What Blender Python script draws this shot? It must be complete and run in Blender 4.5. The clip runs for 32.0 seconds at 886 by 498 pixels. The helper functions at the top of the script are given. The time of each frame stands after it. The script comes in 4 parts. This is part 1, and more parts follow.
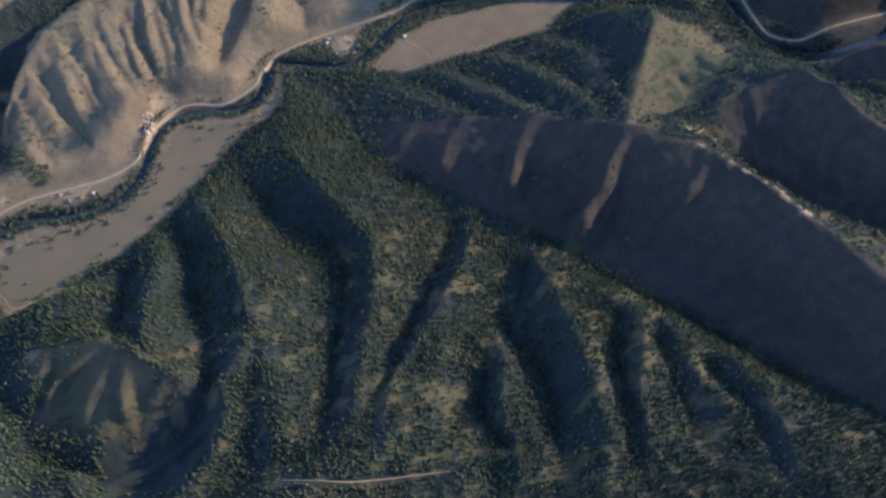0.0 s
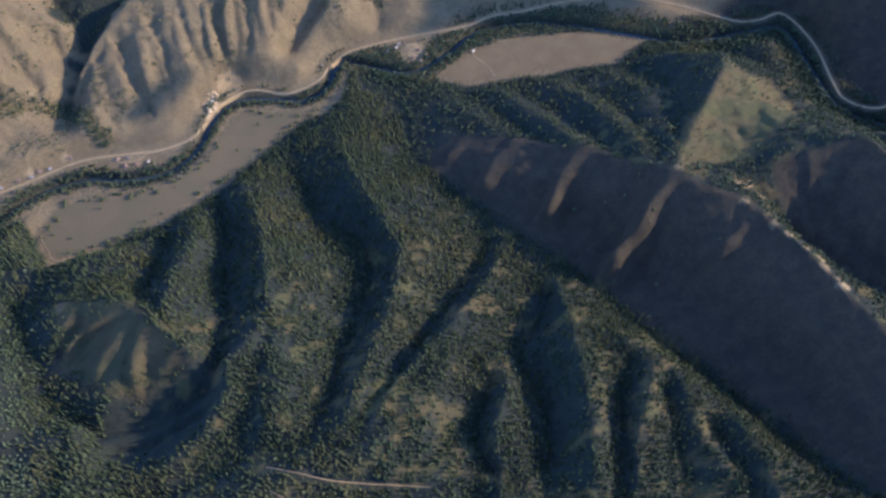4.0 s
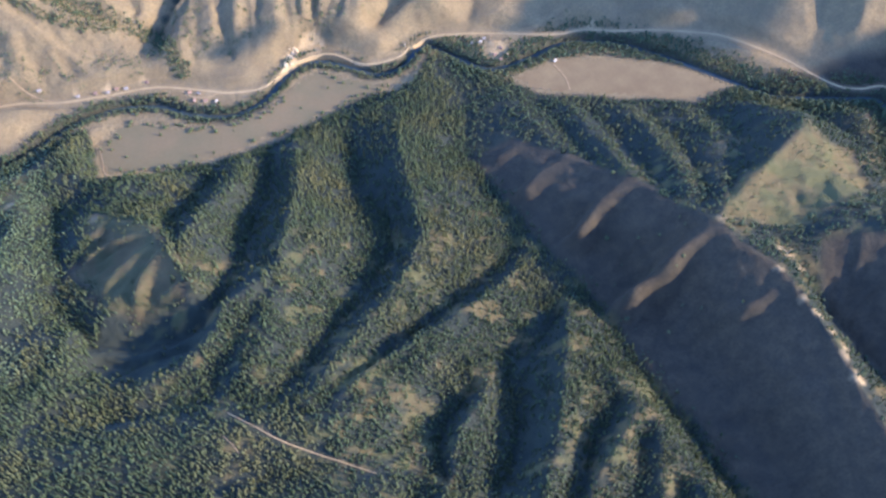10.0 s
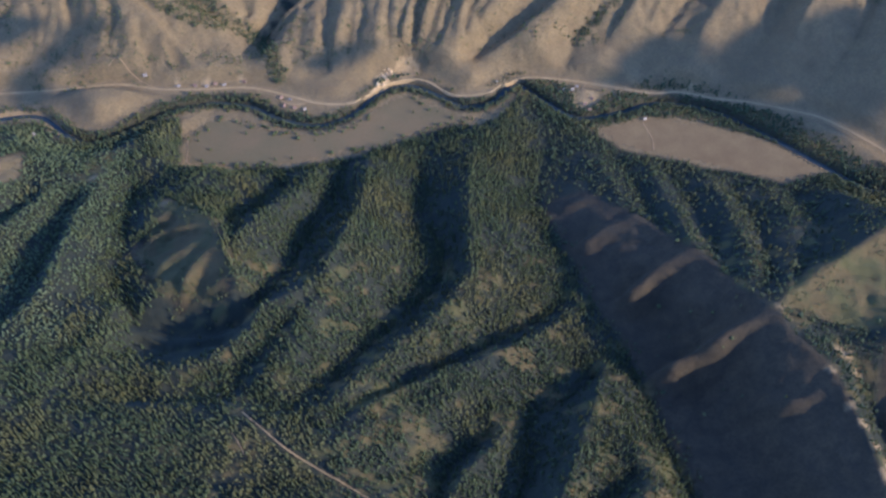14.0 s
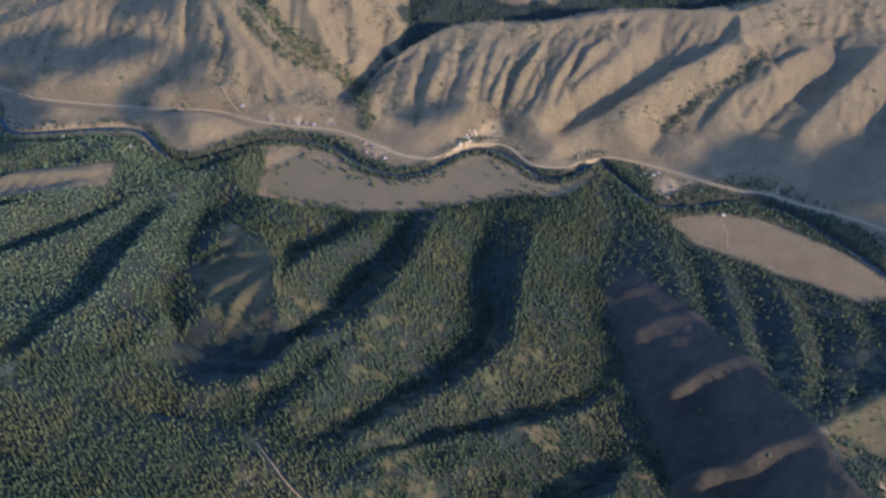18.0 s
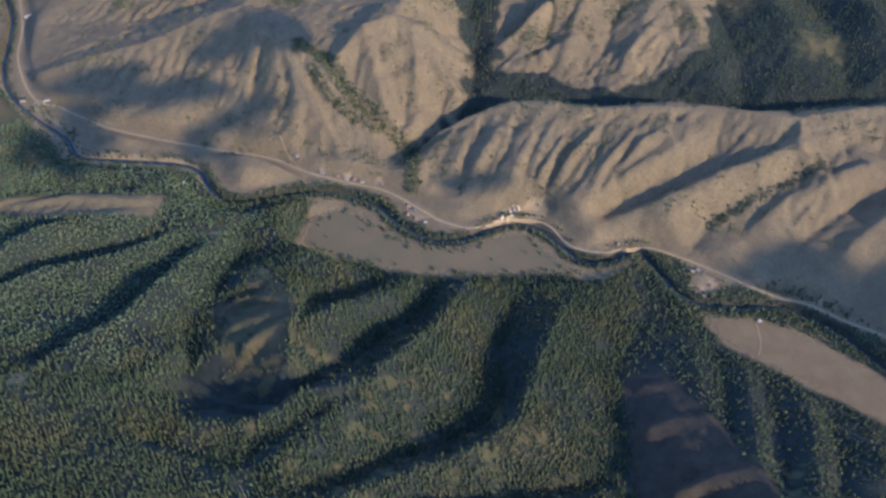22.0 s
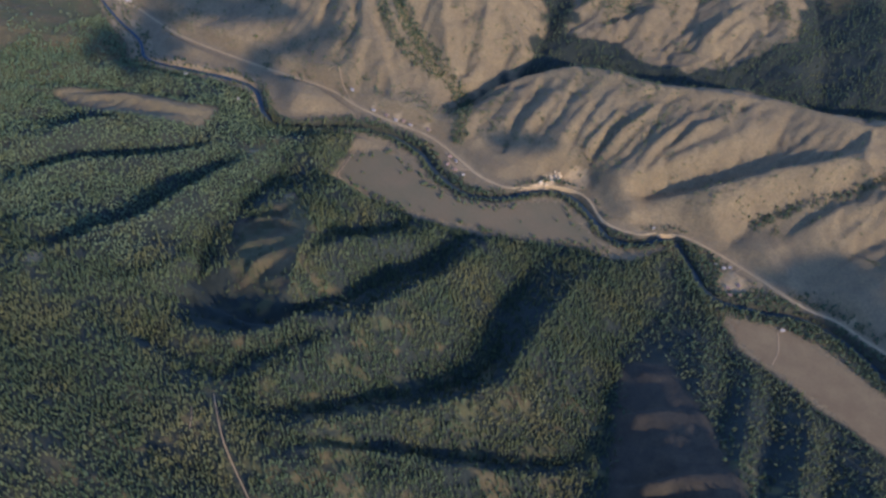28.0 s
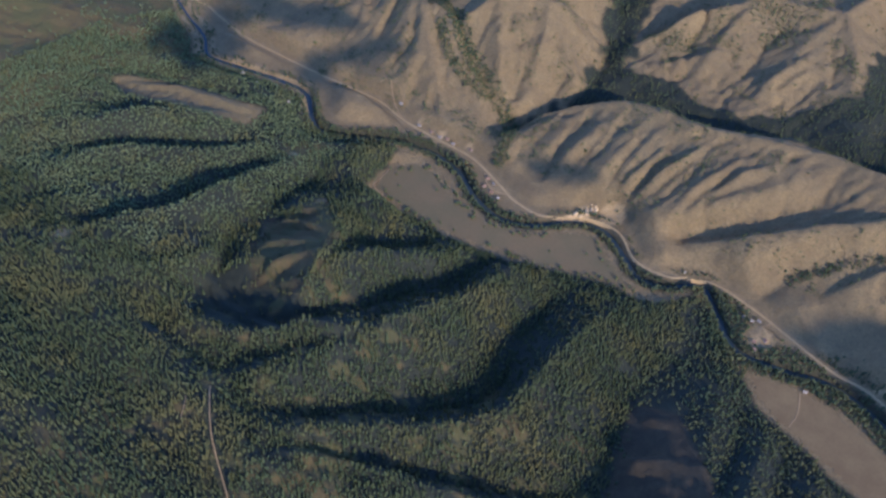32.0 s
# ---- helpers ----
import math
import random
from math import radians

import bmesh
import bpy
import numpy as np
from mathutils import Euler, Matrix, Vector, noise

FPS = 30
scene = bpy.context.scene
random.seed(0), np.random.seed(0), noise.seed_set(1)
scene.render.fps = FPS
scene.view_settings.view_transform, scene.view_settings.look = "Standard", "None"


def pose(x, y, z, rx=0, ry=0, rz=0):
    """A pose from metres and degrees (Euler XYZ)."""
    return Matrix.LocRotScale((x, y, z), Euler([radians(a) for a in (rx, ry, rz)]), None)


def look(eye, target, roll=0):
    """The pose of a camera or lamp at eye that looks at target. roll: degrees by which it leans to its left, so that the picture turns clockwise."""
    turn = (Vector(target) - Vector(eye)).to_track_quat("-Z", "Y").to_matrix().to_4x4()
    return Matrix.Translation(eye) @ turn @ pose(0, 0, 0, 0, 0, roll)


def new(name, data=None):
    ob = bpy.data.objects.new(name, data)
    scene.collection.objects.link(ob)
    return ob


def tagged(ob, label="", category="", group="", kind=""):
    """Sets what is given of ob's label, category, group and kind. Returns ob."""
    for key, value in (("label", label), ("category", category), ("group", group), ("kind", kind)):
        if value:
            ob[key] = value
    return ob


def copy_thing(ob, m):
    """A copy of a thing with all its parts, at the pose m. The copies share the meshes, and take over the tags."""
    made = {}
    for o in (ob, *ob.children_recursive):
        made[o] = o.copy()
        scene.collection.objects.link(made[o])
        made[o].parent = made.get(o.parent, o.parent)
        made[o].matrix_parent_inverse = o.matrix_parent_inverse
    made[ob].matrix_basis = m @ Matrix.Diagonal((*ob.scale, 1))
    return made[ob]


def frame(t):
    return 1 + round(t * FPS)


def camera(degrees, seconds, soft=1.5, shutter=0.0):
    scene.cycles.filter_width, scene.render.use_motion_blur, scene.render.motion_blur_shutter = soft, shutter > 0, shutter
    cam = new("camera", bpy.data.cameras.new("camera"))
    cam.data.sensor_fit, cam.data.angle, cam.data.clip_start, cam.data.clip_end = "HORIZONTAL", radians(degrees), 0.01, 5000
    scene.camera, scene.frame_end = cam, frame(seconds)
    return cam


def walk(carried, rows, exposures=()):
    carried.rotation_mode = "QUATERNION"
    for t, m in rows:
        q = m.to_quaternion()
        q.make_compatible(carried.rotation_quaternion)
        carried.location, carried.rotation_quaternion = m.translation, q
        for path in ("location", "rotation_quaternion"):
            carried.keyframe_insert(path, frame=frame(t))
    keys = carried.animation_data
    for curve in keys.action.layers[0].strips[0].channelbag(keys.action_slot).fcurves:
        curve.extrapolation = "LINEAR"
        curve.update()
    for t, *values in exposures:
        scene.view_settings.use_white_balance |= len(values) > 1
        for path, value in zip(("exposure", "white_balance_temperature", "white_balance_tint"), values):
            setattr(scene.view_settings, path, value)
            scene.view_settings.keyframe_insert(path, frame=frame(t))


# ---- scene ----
FOV = 51.99
PATH = [
    (0, pose(-222.4, -1334.0, 1431.1, 30.837, 3.005, -39.961)),
    (0.5, pose(-211.5, -1344.2, 1431.2, 31.159, 3.116, -38.630)),
    (1, pose(-201.6, -1353.1, 1429.6, 31.550, 3.268, -37.234)),
    (1.5, pose(-193.4, -1359.3, 1429.6, 31.899, 3.137, -35.769)),
    (2, pose(-184.3, -1366.6, 1429.4, 32.268, 3.106, -34.151)),
    (2.5, pose(-175.2, -1371.9, 1429.4, 32.556, 3.068, -32.676)),
    (3, pose(-165.5, -1376.5, 1428.3, 32.541, 3.181, -31.539)),
    (3.5, pose(-153.9, -1381.4, 1427.9, 32.211, 3.066, -30.777)),
    (5.5, pose(-105.2, -1404.8, 1423.9, 32.353, 2.067, -26.440)),
    (6, pose(-92.6, -1411.0, 1422.2, 32.605, 1.872, -25.331)),
    (6.5, pose(-80.4, -1415.6, 1421.6, 32.811, 1.852, -24.012)),
    (7, pose(-68.6, -1422.1, 1419.2, 33.032, 1.945, -22.881)),
    (7.5, pose(-55.9, -1428.5, 1416.5, 32.967, 1.955, -21.708)),
    (8, pose(-42.7, -1432.9, 1414.5, 32.926, 1.937, -20.494)),
    (8.5, pose(-30.9, -1437.4, 1411.3, 32.932, 1.843, -19.263)),
    (9, pose(-19.5, -1441.8, 1409.6, 32.833, 1.782, -17.858)),
    (9.5, pose(-6.8, -1444.5, 1406.7, 32.827, 1.777, -16.422)),
    (10, pose(5.7, -1448.3, 1403.6, 32.861, 1.802, -14.989)),
    (10.5, pose(18.6, -1452.1, 1399.9, 32.918, 1.798, -13.495)),
    (11, pose(30.9, -1453.7, 1397.9, 32.916, 1.814, -12.101)),
    (11.5, pose(45.0, -1456.0, 1396.4, 33.226, 1.877, -10.601)),
    (12, pose(57.7, -1458.1, 1394.0, 33.547, 1.927, -9.140)),
    (12.5, pose(70.5, -1459.0, 1393.9, 33.806, 1.947, -7.646)),
    (13, pose(84.4, -1459.5, 1393.8, 34.279, 1.981, -6.104)),
    (13.5, pose(97.4, -1459.1, 1393.2, 34.809, 2.041, -4.662)),
    (14, pose(112.6, -1456.6, 1392.1, 35.420, 2.190, -3.105)),
    (14.5, pose(125.9, -1454.7, 1392.0, 36.159, 2.294, -1.531)),
    (15, pose(139.5, -1453.4, 1391.3, 37.003, 2.401, 0.001)),
    (15.5, pose(152.6, -1452.9, 1389.7, 37.756, 2.449, 1.523)),
    (17.5, pose(202.3, -1450.4, 1382.2, 39.359, 2.366, 6.833)),
    (18, pose(216.2, -1448.8, 1380.3, 39.827, 2.291, 8.082)),
    (18.5, pose(228.6, -1448.1, 1379.1, 40.468, 2.177, 9.229)),
    (19, pose(242.3, -1447.1, 1375.8, 41.122, 2.152, 10.321)),
    (19.5, pose(253.5, -1444.8, 1372.4, 41.721, 1.954, 11.403)),
    (20, pose(266.8, -1442.6, 1368.9, 42.497, 1.825, 12.483)),
    (20.5, pose(279.9, -1441.3, 1365.8, 43.193, 1.682, 13.591)),
    (21, pose(291.4, -1438.2, 1362.7, 43.697, 1.502, 14.637)),
    (21.5, pose(302.6, -1436.2, 1360.6, 44.341, 1.336, 15.644)),
    (22, pose(315.8, -1434.6, 1357.7, 44.970, 1.183, 16.706)),
    (22.5, pose(327.2, -1431.5, 1355.8, 45.432, 0.957, 17.791)),
    (23, pose(340.6, -1429.4, 1352.5, 46.021, 0.849, 18.838)),
    (23.5, pose(352.6, -1425.5, 1351.1, 46.537, 0.681, 19.917)),
    (24, pose(364.4, -1423.0, 1348.4, 46.827, 0.515, 20.962)),
    (24.5, pose(376.0, -1419.0, 1346.7, 46.709, 0.406, 21.901)),
    (25, pose(388.2, -1414.4, 1343.2, 46.108, 0.236, 22.818)),
    (25.5, pose(399.0, -1408.8, 1341.2, 45.403, 0.050, 23.687)),
    (26, pose(410.3, -1402.9, 1338.8, 44.774, -0.138, 24.507)),
    (26.5, pose(420.4, -1398.1, 1336.5, 44.113, -0.458, 25.310)),
    (28.5, pose(457.1, -1374.8, 1328.0, 42.330, -1.292, 28.611)),
    (29, pose(467.3, -1368.3, 1327.1, 42.356, -1.391, 29.730)),
    (29.5, pose(478.2, -1362.1, 1325.1, 42.467, -1.416, 30.846)),
    (30, pose(486.9, -1355.7, 1321.6, 42.419, -1.518, 31.904)),
    (30.5, pose(497.3, -1349.8, 1319.9, 42.393, -1.644, 33.051)),
    (31, pose(507.5, -1343.3, 1318.4, 42.749, -1.736, 34.112)),
    (31.5, pose(518.6, -1336.4, 1316.9, 43.385, -1.786, 34.687)),
    (32, pose(531.2, -1328.3, 1315.2, 43.948, -1.877, 35.448)),
]
EXPOSURES = [(0, 0.88, 5080, 10), (7, 0.94, 5080, 10), (8, 1.00, 5080, 10), (9, 1.44, 5080, 10), (11, 1.96, 5080, 10), (12.2, 1.96, 5080, 10), (13, 1.46, 5080, 10), (14, 0.94, 5080, 10), (16, 0.96, 5080, 10), (21, 1.00, 5080, 10), (22.5, 0.80, 5080, 10), (32, 0.64, 5080, 10)]

cam = camera(FOV, 32.0, soft=2.72)
walk(cam, PATH, exposures=EXPOSURES)

# ---- world and sun ----
SUN_AZ, SUN_EL = radians(115), radians(22)      # azimuth clockwise from +y
SUN = Vector((math.sin(SUN_AZ) * math.cos(SUN_EL), math.cos(SUN_AZ) * math.cos(SUN_EL), math.sin(SUN_EL)))
world = bpy.data.worlds.new("sky")
scene.world = world
world.use_nodes = True
sky = world.node_tree.nodes.new("ShaderNodeTexSky")
sky.sky_type, sky.sun_disc = "NISHITA", False
sky.sun_elevation, sky.sun_rotation = SUN_EL, SUN_AZ
sky.air_density, sky.dust_density, sky.ozone_density = 1.2, 0.1, 3.0
back = world.node_tree.nodes["Background"]
back.inputs[1].default_value = 0.15
tint = world.node_tree.nodes.new("ShaderNodeMix")      # the clear sky's blue
tint.data_type, tint.blend_type = "RGBA", "MULTIPLY"
tint.inputs[0].default_value = 1.0
tint.inputs[7].default_value = (1.06, 1.02, 1.36, 1)
world.node_tree.links.new(sky.outputs[0], tint.inputs[6])
world.node_tree.links.new(tint.outputs[2], back.inputs[0])
sun = new("sun", bpy.data.lights.new("sun", "SUN"))
sun.data.energy, sun.data.angle, sun.data.color = 3.2, radians(0.42), (1.0, 0.785, 0.57)
sun.matrix_world = look(SUN * 3000, (0, 0, 0))


# ---- materials ----
class Mat:
    """A node material with a short way to add nodes."""
    def __init__(self, name, rough=0.9, spec=0.2, metal=0.0):
        self.m = bpy.data.materials.new(name)
        self.m.use_nodes = True
        self.t = self.m.node_tree
        self.b = self.t.nodes["Principled BSDF"]
        self.b.inputs["Roughness"].default_value = rough
        self.b.inputs["Metallic"].default_value = metal
        self.b.inputs["Specular IOR Level"].default_value = spec
        self.where = self.t.nodes.new("ShaderNodeNewGeometry").outputs["Position"]

    def node(self, kind, **values):
        n = self.t.nodes.new(kind)
        for k, v in values.items():
            n.inputs[k.replace("_", " ")].default_value = v
        return n

    def noise(self, size, detail=4.0, rough=0.55, local=None):
        n = self.node("ShaderNodeTexNoise", Scale=1.0 / size, Detail=detail, Roughness=rough)
        self.t.links.new(local or self.where, n.inputs["Vector"])
        return n.outputs["Fac"]

    def ramp(self, fac, lo, hi):
        n = self.node("ShaderNodeMapRange")
        n.inputs[1].default_value, n.inputs[2].default_value = lo, hi
        self.t.links.new(fac, n.inputs[0])
        return n.outputs[0]

    def mix(self, fac, a, b, blend="MIX"):
        n = self.t.nodes.new("ShaderNodeMix")
        n.data_type, n.blend_type = "RGBA", blend
        for socket, v in ((n.inputs[0], fac), (n.inputs[6], a), (n.inputs[7], b)):
            if isinstance(v, bpy.types.NodeSocket):
                self.t.links.new(v, socket)
            elif isinstance(v, (int, float)):
                socket.default_value = v
            else:
                socket.default_value = (*v, 1)
        return n.outputs[2]

    def mul(self, a, b):
        n = self.t.nodes.new("ShaderNodeMath")
        n.operation = "MULTIPLY"
        for socket, v in zip(n.inputs, (a, b)):
            if isinstance(v, bpy.types.NodeSocket):
                self.t.links.new(v, socket)
            else:
                socket.default_value = v
        return n.outputs[0]

    def colour(self, c):
        if isinstance(c, bpy.types.NodeSocket):
            self.t.links.new(c, self.b.inputs["Base Color"])
        else:
            self.b.inputs["Base Color"].default_value = (*c, 1)
        return self

    def bump(self, fac, strength, distance):
        n = self.node("ShaderNodeBump", Strength=strength, Distance=distance)
        self.t.links.new(fac, n.inputs["Height"])
        self.t.links.new(n.outputs[0], self.b.inputs["Normal"])
        return self


def ground_material():
    k = Mat("hill_ground")
    at = k.t.nodes.new("ShaderNodeAttribute")
    at.attribute_name = "cover"
    sep = k.t.nodes.new("ShaderNodeSeparateColor")
    k.t.links.new(at.outputs["Color"], sep.inputs[0])
    big, mid, fine = k.noise(160, 5), k.noise(26, 5, 0.65), k.noise(5, 4, 0.7)
    grass = k.mix(k.ramp(big, 0.35, 0.65), (0.240, 0.163, 0.072), (0.298, 0.204, 0.088))
    grass = k.mix(k.mul(k.ramp(mid, 0.42, 0.75), 0.55), grass, (0.180, 0.115, 0.055))
    grass = k.mix(k.mul(k.ramp(k.noise(60, 5, 0.65), 0.5, 0.68), 0.45), grass, (0.165, 0.118, 0.058))
    grass = k.mix(k.mul(k.ramp(k.noise(3.2, 3, 0.75), 0.48, 0.68), 0.6), grass, (0.13, 0.092, 0.046))
    grass = k.mix(k.mul(k.ramp(fine, 0.46, 0.66), 0.7), grass, (0.155, 0.115, 0.055))
    # forest floor, its colour lowered to hold the shade between the trees
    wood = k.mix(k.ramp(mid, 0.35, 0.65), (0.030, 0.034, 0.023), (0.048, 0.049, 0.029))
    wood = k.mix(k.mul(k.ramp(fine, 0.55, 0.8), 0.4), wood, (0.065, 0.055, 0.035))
    mead = k.mix(k.ramp(mid, 0.35, 0.65), (0.124, 0.089, 0.034), (0.160, 0.114, 0.043))
    mead = k.mix(k.mul(k.ramp(k.noise(70, 5, 0.6), 0.46, 0.56), 0.8), mead, (0.110, 0.100, 0.034))
    mead = k.mix(k.mul(k.ramp(fine, 0.5, 0.75), 0.5), mead, (0.08, 0.075, 0.035))
    pale = k.mix(k.ramp(fine, 0.4, 0.7), (0.60, 0.405, 0.185), (0.42, 0.275, 0.12))
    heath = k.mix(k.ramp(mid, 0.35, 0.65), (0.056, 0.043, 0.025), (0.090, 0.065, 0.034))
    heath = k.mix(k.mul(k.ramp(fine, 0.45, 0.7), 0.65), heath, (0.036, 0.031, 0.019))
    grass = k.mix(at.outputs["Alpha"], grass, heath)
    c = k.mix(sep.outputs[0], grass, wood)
    c = k.mix(sep.outputs[1], c, mead)
    c = k.mix(sep.outputs[2], c, pale)
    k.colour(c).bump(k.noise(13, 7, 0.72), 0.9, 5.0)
    return k.m


def plain(name, a, b, size, fine, rough=0.9, spec=0.2, bump=0.0, metal=0.0):
    k = Mat(name, rough, spec, metal)
    c = k.mix(k.ramp(k.noise(size), 0.35, 0.65), a, b)
    g = k.noise(fine, 3, 0.7)
    c = k.mix(k.mul(k.ramp(g, 0.45, 0.8), 0.4), c, [0.6 * v for v in a])
    k.colour(c)
    if bump:
        k.bump(g, 0.5, bump)
    return k.m


def leaf_material(name, dark, light, dry):
    k = Mat(name, 0.75, 0.25)
    geo = k.t.nodes.new("ShaderNodeNewGeometry").outputs["Random Per Island"]
    obj = k.t.nodes.new("ShaderNodeObjectInfo").outputs["Random"]
    c = k.mix(geo, dark, light)
    c = k.mix(k.mul(k.ramp(k.noise(110, 3), 0.48, 0.72), 0.75), c, dry)
    c = k.mix(k.mul(obj, 0.25), c, light)
    f = k.noise(1.6, 3, 0.7)
    c = k.mix(k.mul(k.ramp(f, 0.45, 0.75), 0.55), c, [0.45 * v for v in dark])
    k.colour(c).bump(f, 0.9, 0.9)
    return k.m


GROUND = ground_material()
NEEDLES = leaf_material("needles", (0.049, 0.068, 0.030), (0.092, 0.106, 0.040), (0.168, 0.140, 0.046))
LEAVES = leaf_material("leaves", (0.068, 0.086, 0.034), (0.120, 0.132, 0.046), (0.186, 0.158, 0.052))
BARK = plain("bark", (0.10, 0.075, 0.05), (0.15, 0.11, 0.08), 1.0, 0.2)
FIELD = plain("mown_field", (0.204, 0.138, 0.062), (0.164, 0.126, 0.056), 90, 6, bump=0.4)
FIELD_RED = plain("red_field", (0.198, 0.127, 0.055), (0.240, 0.160, 0.068), 45, 5, bump=0.4)
GRAVEL = plain("pale_gravel", (0.48, 0.32, 0.14), (0.39, 0.26, 0.115), 14, 1.5, bump=0.1)
DIRT = plain("dirt_track", (0.42, 0.272, 0.120), (0.33, 0.215, 0.10), 9, 1.2, bump=0.1)
ROCK = plain("quarry_rock", (0.80, 0.57, 0.29), (0.62, 0.42, 0.19), 7, 1.4, bump=0.8)
# young trees' green, paled to put the western haze into the leaves
HAZY_YOUNG = leaf_material("hazy_young_leaves", (0.118, 0.146, 0.060), (0.150, 0.176, 0.072), (0.178, 0.172, 0.074))
WATER = plain("river_water", (0.030, 0.042, 0.040), (0.045, 0.055, 0.05), 12, 2.0, rough=0.3, spec=0.25, bump=0.05)
CLOUD = plain("cloud", (0.85, 0.86, 0.88), (0.8, 0.8, 0.82), 60, 20)
WHITE = plain("white_wall", (0.52, 0.43, 0.31), (0.44, 0.36, 0.26), 2, 0.4)
TIMBER = plain("weathered_timber", (0.36, 0.27, 0.18), (0.28, 0.21, 0.15), 2, 0.3)
TIN = plain("tin_roof", (0.33, 0.27, 0.20), (0.25, 0.21, 0.16), 3, 0.5, rough=0.45, spec=0.5)
RUST = plain("rusty_roof", (0.31, 0.185, 0.125), (0.25, 0.15, 0.10), 3, 0.5, rough=0.7)
GLASS = plain("dark_pane", (0.03, 0.035, 0.04), (0.05, 0.05, 0.055), 2, 0.5, rough=0.1, spec=0.5)
PLANK = plain("door_planks", (0.16, 0.10, 0.06), (0.12, 0.08, 0.05), 1, 0.2)

# ---- the lie of the land ----
TABLE = np.random.RandomState(7).rand(256, 256)


def lattice(x, y):
    """Smooth value noise, 0 to 1, one cell a unit."""
    xi, yi = np.floor(x).astype(int), np.floor(y).astype(int)
    fx, fy = x - xi, y - yi
    fx, fy = fx * fx * (3 - 2 * fx), fy * fy * (3 - 2 * fy)
    a, b = TABLE[xi % 256, yi % 256], TABLE[(xi + 1) % 256, yi % 256]
    c, d = TABLE[xi % 256, (yi + 1) % 256], TABLE[(xi + 1) % 256, (yi + 1) % 256]
    return (a * (1 - fx) + b * fx) * (1 - fy) + (c * (1 - fx) + d * fx) * fy


def fractal(x, y, size, octaves=4, gain=0.5):
    total, amp, s = 0 * x, 1.0, 0.0
    for n in range(octaves):
        total = total + amp * lattice(x / size + 17.3 * n, y / size + 9.1 * n)
        s, amp, size = s + amp, amp * gain, size / 2.03
    return total / s


def smooth(x, lo, hi):
    t = np.clip((x - lo) / (hi - lo), 0, 1)
    return t * t * (3 - 2 * t)


def soft_line(points, step=12.0):
    """A rounded line through the points (Catmull-Rom), at about even steps."""
    p = np.array(points, float)
    p = np.vstack([2 * p[0] - p[1], p, 2 * p[-1] - p[-2]])
    out = []
    for a, b, c, d in zip(p, p[1:], p[2:], p[3:]):
        n = max(2, int(np.linalg.norm(c[:2] - b[:2]) / step))
        t = np.linspace(0, 1, n, endpoint=False)[:, None]
        out.append(0.5 * (2 * b + (c - a) * t + (2 * a - 5 * b + 4 * c - d) * t**2 + (3 * b - a - 3 * c + d) * t**3))
    return np.vstack(out + [p[-2:-1]])


def from_line(x, y, line):
    """Distance to a line, and the height of its nearest point (where it has heights)."""
    best, high = np.full(x.shape, 1e9), np.zeros(x.shape)
    for a, b in zip(line, line[1:]):
        d = b[:2] - a[:2]
        s = np.clip(((x - a[0]) * d[0] + (y - a[1]) * d[1]) / (d @ d + 1e-9), 0, 1)
        r = np.hypot(x - a[0] - s * d[0], y - a[1] - s * d[1])
        near = r < best
        best = np.where(near, r, best)
        if len(a) > 2:
            high = np.where(near, a[2] + s * (b[2] - a[2]), high)
    return best, high


def inside(x, y, ring):
    """Whether points lie in a ring; the signed distance to it (negative inside)."""
    odd = np.zeros(x.shape, bool)
    ring = [np.array(p, float) for p in ring]
    for a, b in zip(ring, ring[1:] + ring[:1]):
        cross = (a[1] > y) != (b[1] > y)
        odd ^= cross & (x < (b[0] - a[0]) * (y - a[1]) / (b[1] - a[1] + 1e-12) + a[0])
    far, _ = from_line(x, y, ring + ring[:1])
    return np.where(odd, -far, far)


RIDGES, VALLEYS = [], []


def ridge(*points, up=0):
    RIDGES.append(np.array([(x, y, z + up) for x, y, z in points], float))


def valley(*points, up=0):
    VALLEYS.append(np.array([(x, y, z + up) for x, y, z in points], float))


# wooded spurs that fall to the field
ridge((185, -245, 16), (180, -290, 30), (168, -391, 47), (166, -480, 58), (160, -561, 68), (146, -598, 72), (123, -640, 78), (76, -685, 88), (31, -730, 102), (-11, -780, 120), (-51, -817, 136), (-90, -860, 146), up=6)
valley((78, -240, -2), (80, -344, 4), (78, -400, 10), (98, -440, 14), (110, -490, 22), (105, -545, 30), (80, -590, 38), (30, -645, 56), (-30, -715, 82), (-80, -785, 108))
ridge((-22, -235, 16), (-26, -280, 30), (-28, -360, 46), (-39, -421, 62), (-58, -480, 90), (-68, -523, 100), (-83, -556, 108), (-90, -594, 114), (-139, -627, 124), (-190, -655, 134), up=6)
ridge((-90, -594, 112), (-125, -690, 130), (-160, -780, 146))
valley((-75, -240, 2), (-88, -315, 10), (-95, -365, 18), (-125, -425, 40), (-135, -465, 50), (-155, -530, 74), (-185, -590, 92), (-225, -645, 96))
ridge((-133, -320, 45), (-193, -402, 82), (-241, -491, 118), (-240, -560, 132))
valley((-205, -290, 12), (-260, -400, 62), (-270, -440, 88))
ridge((-378, -389, 88), (-295, -452, 120), (-259, -532, 138), (-228, -600, 140))
ridge((-190, -655, 136), (-212, -708, 138), (-270, -748, 137), (-340, -764, 136), (-408, -748, 137), (-470, -750, 148))
ridge((-360, -345, 66), (-378, -389, 88), (-425, -420, 78))
valley((-262, -690, 90), (-350, -698, 88), (-400, -678, 88))
valley((-235, -650, 86), (-290, -655, 76), (-350, -655, 75), (-415, -630, 80), (-462, -540, 80), (-478, -380, 50), (-485, -290, 22))
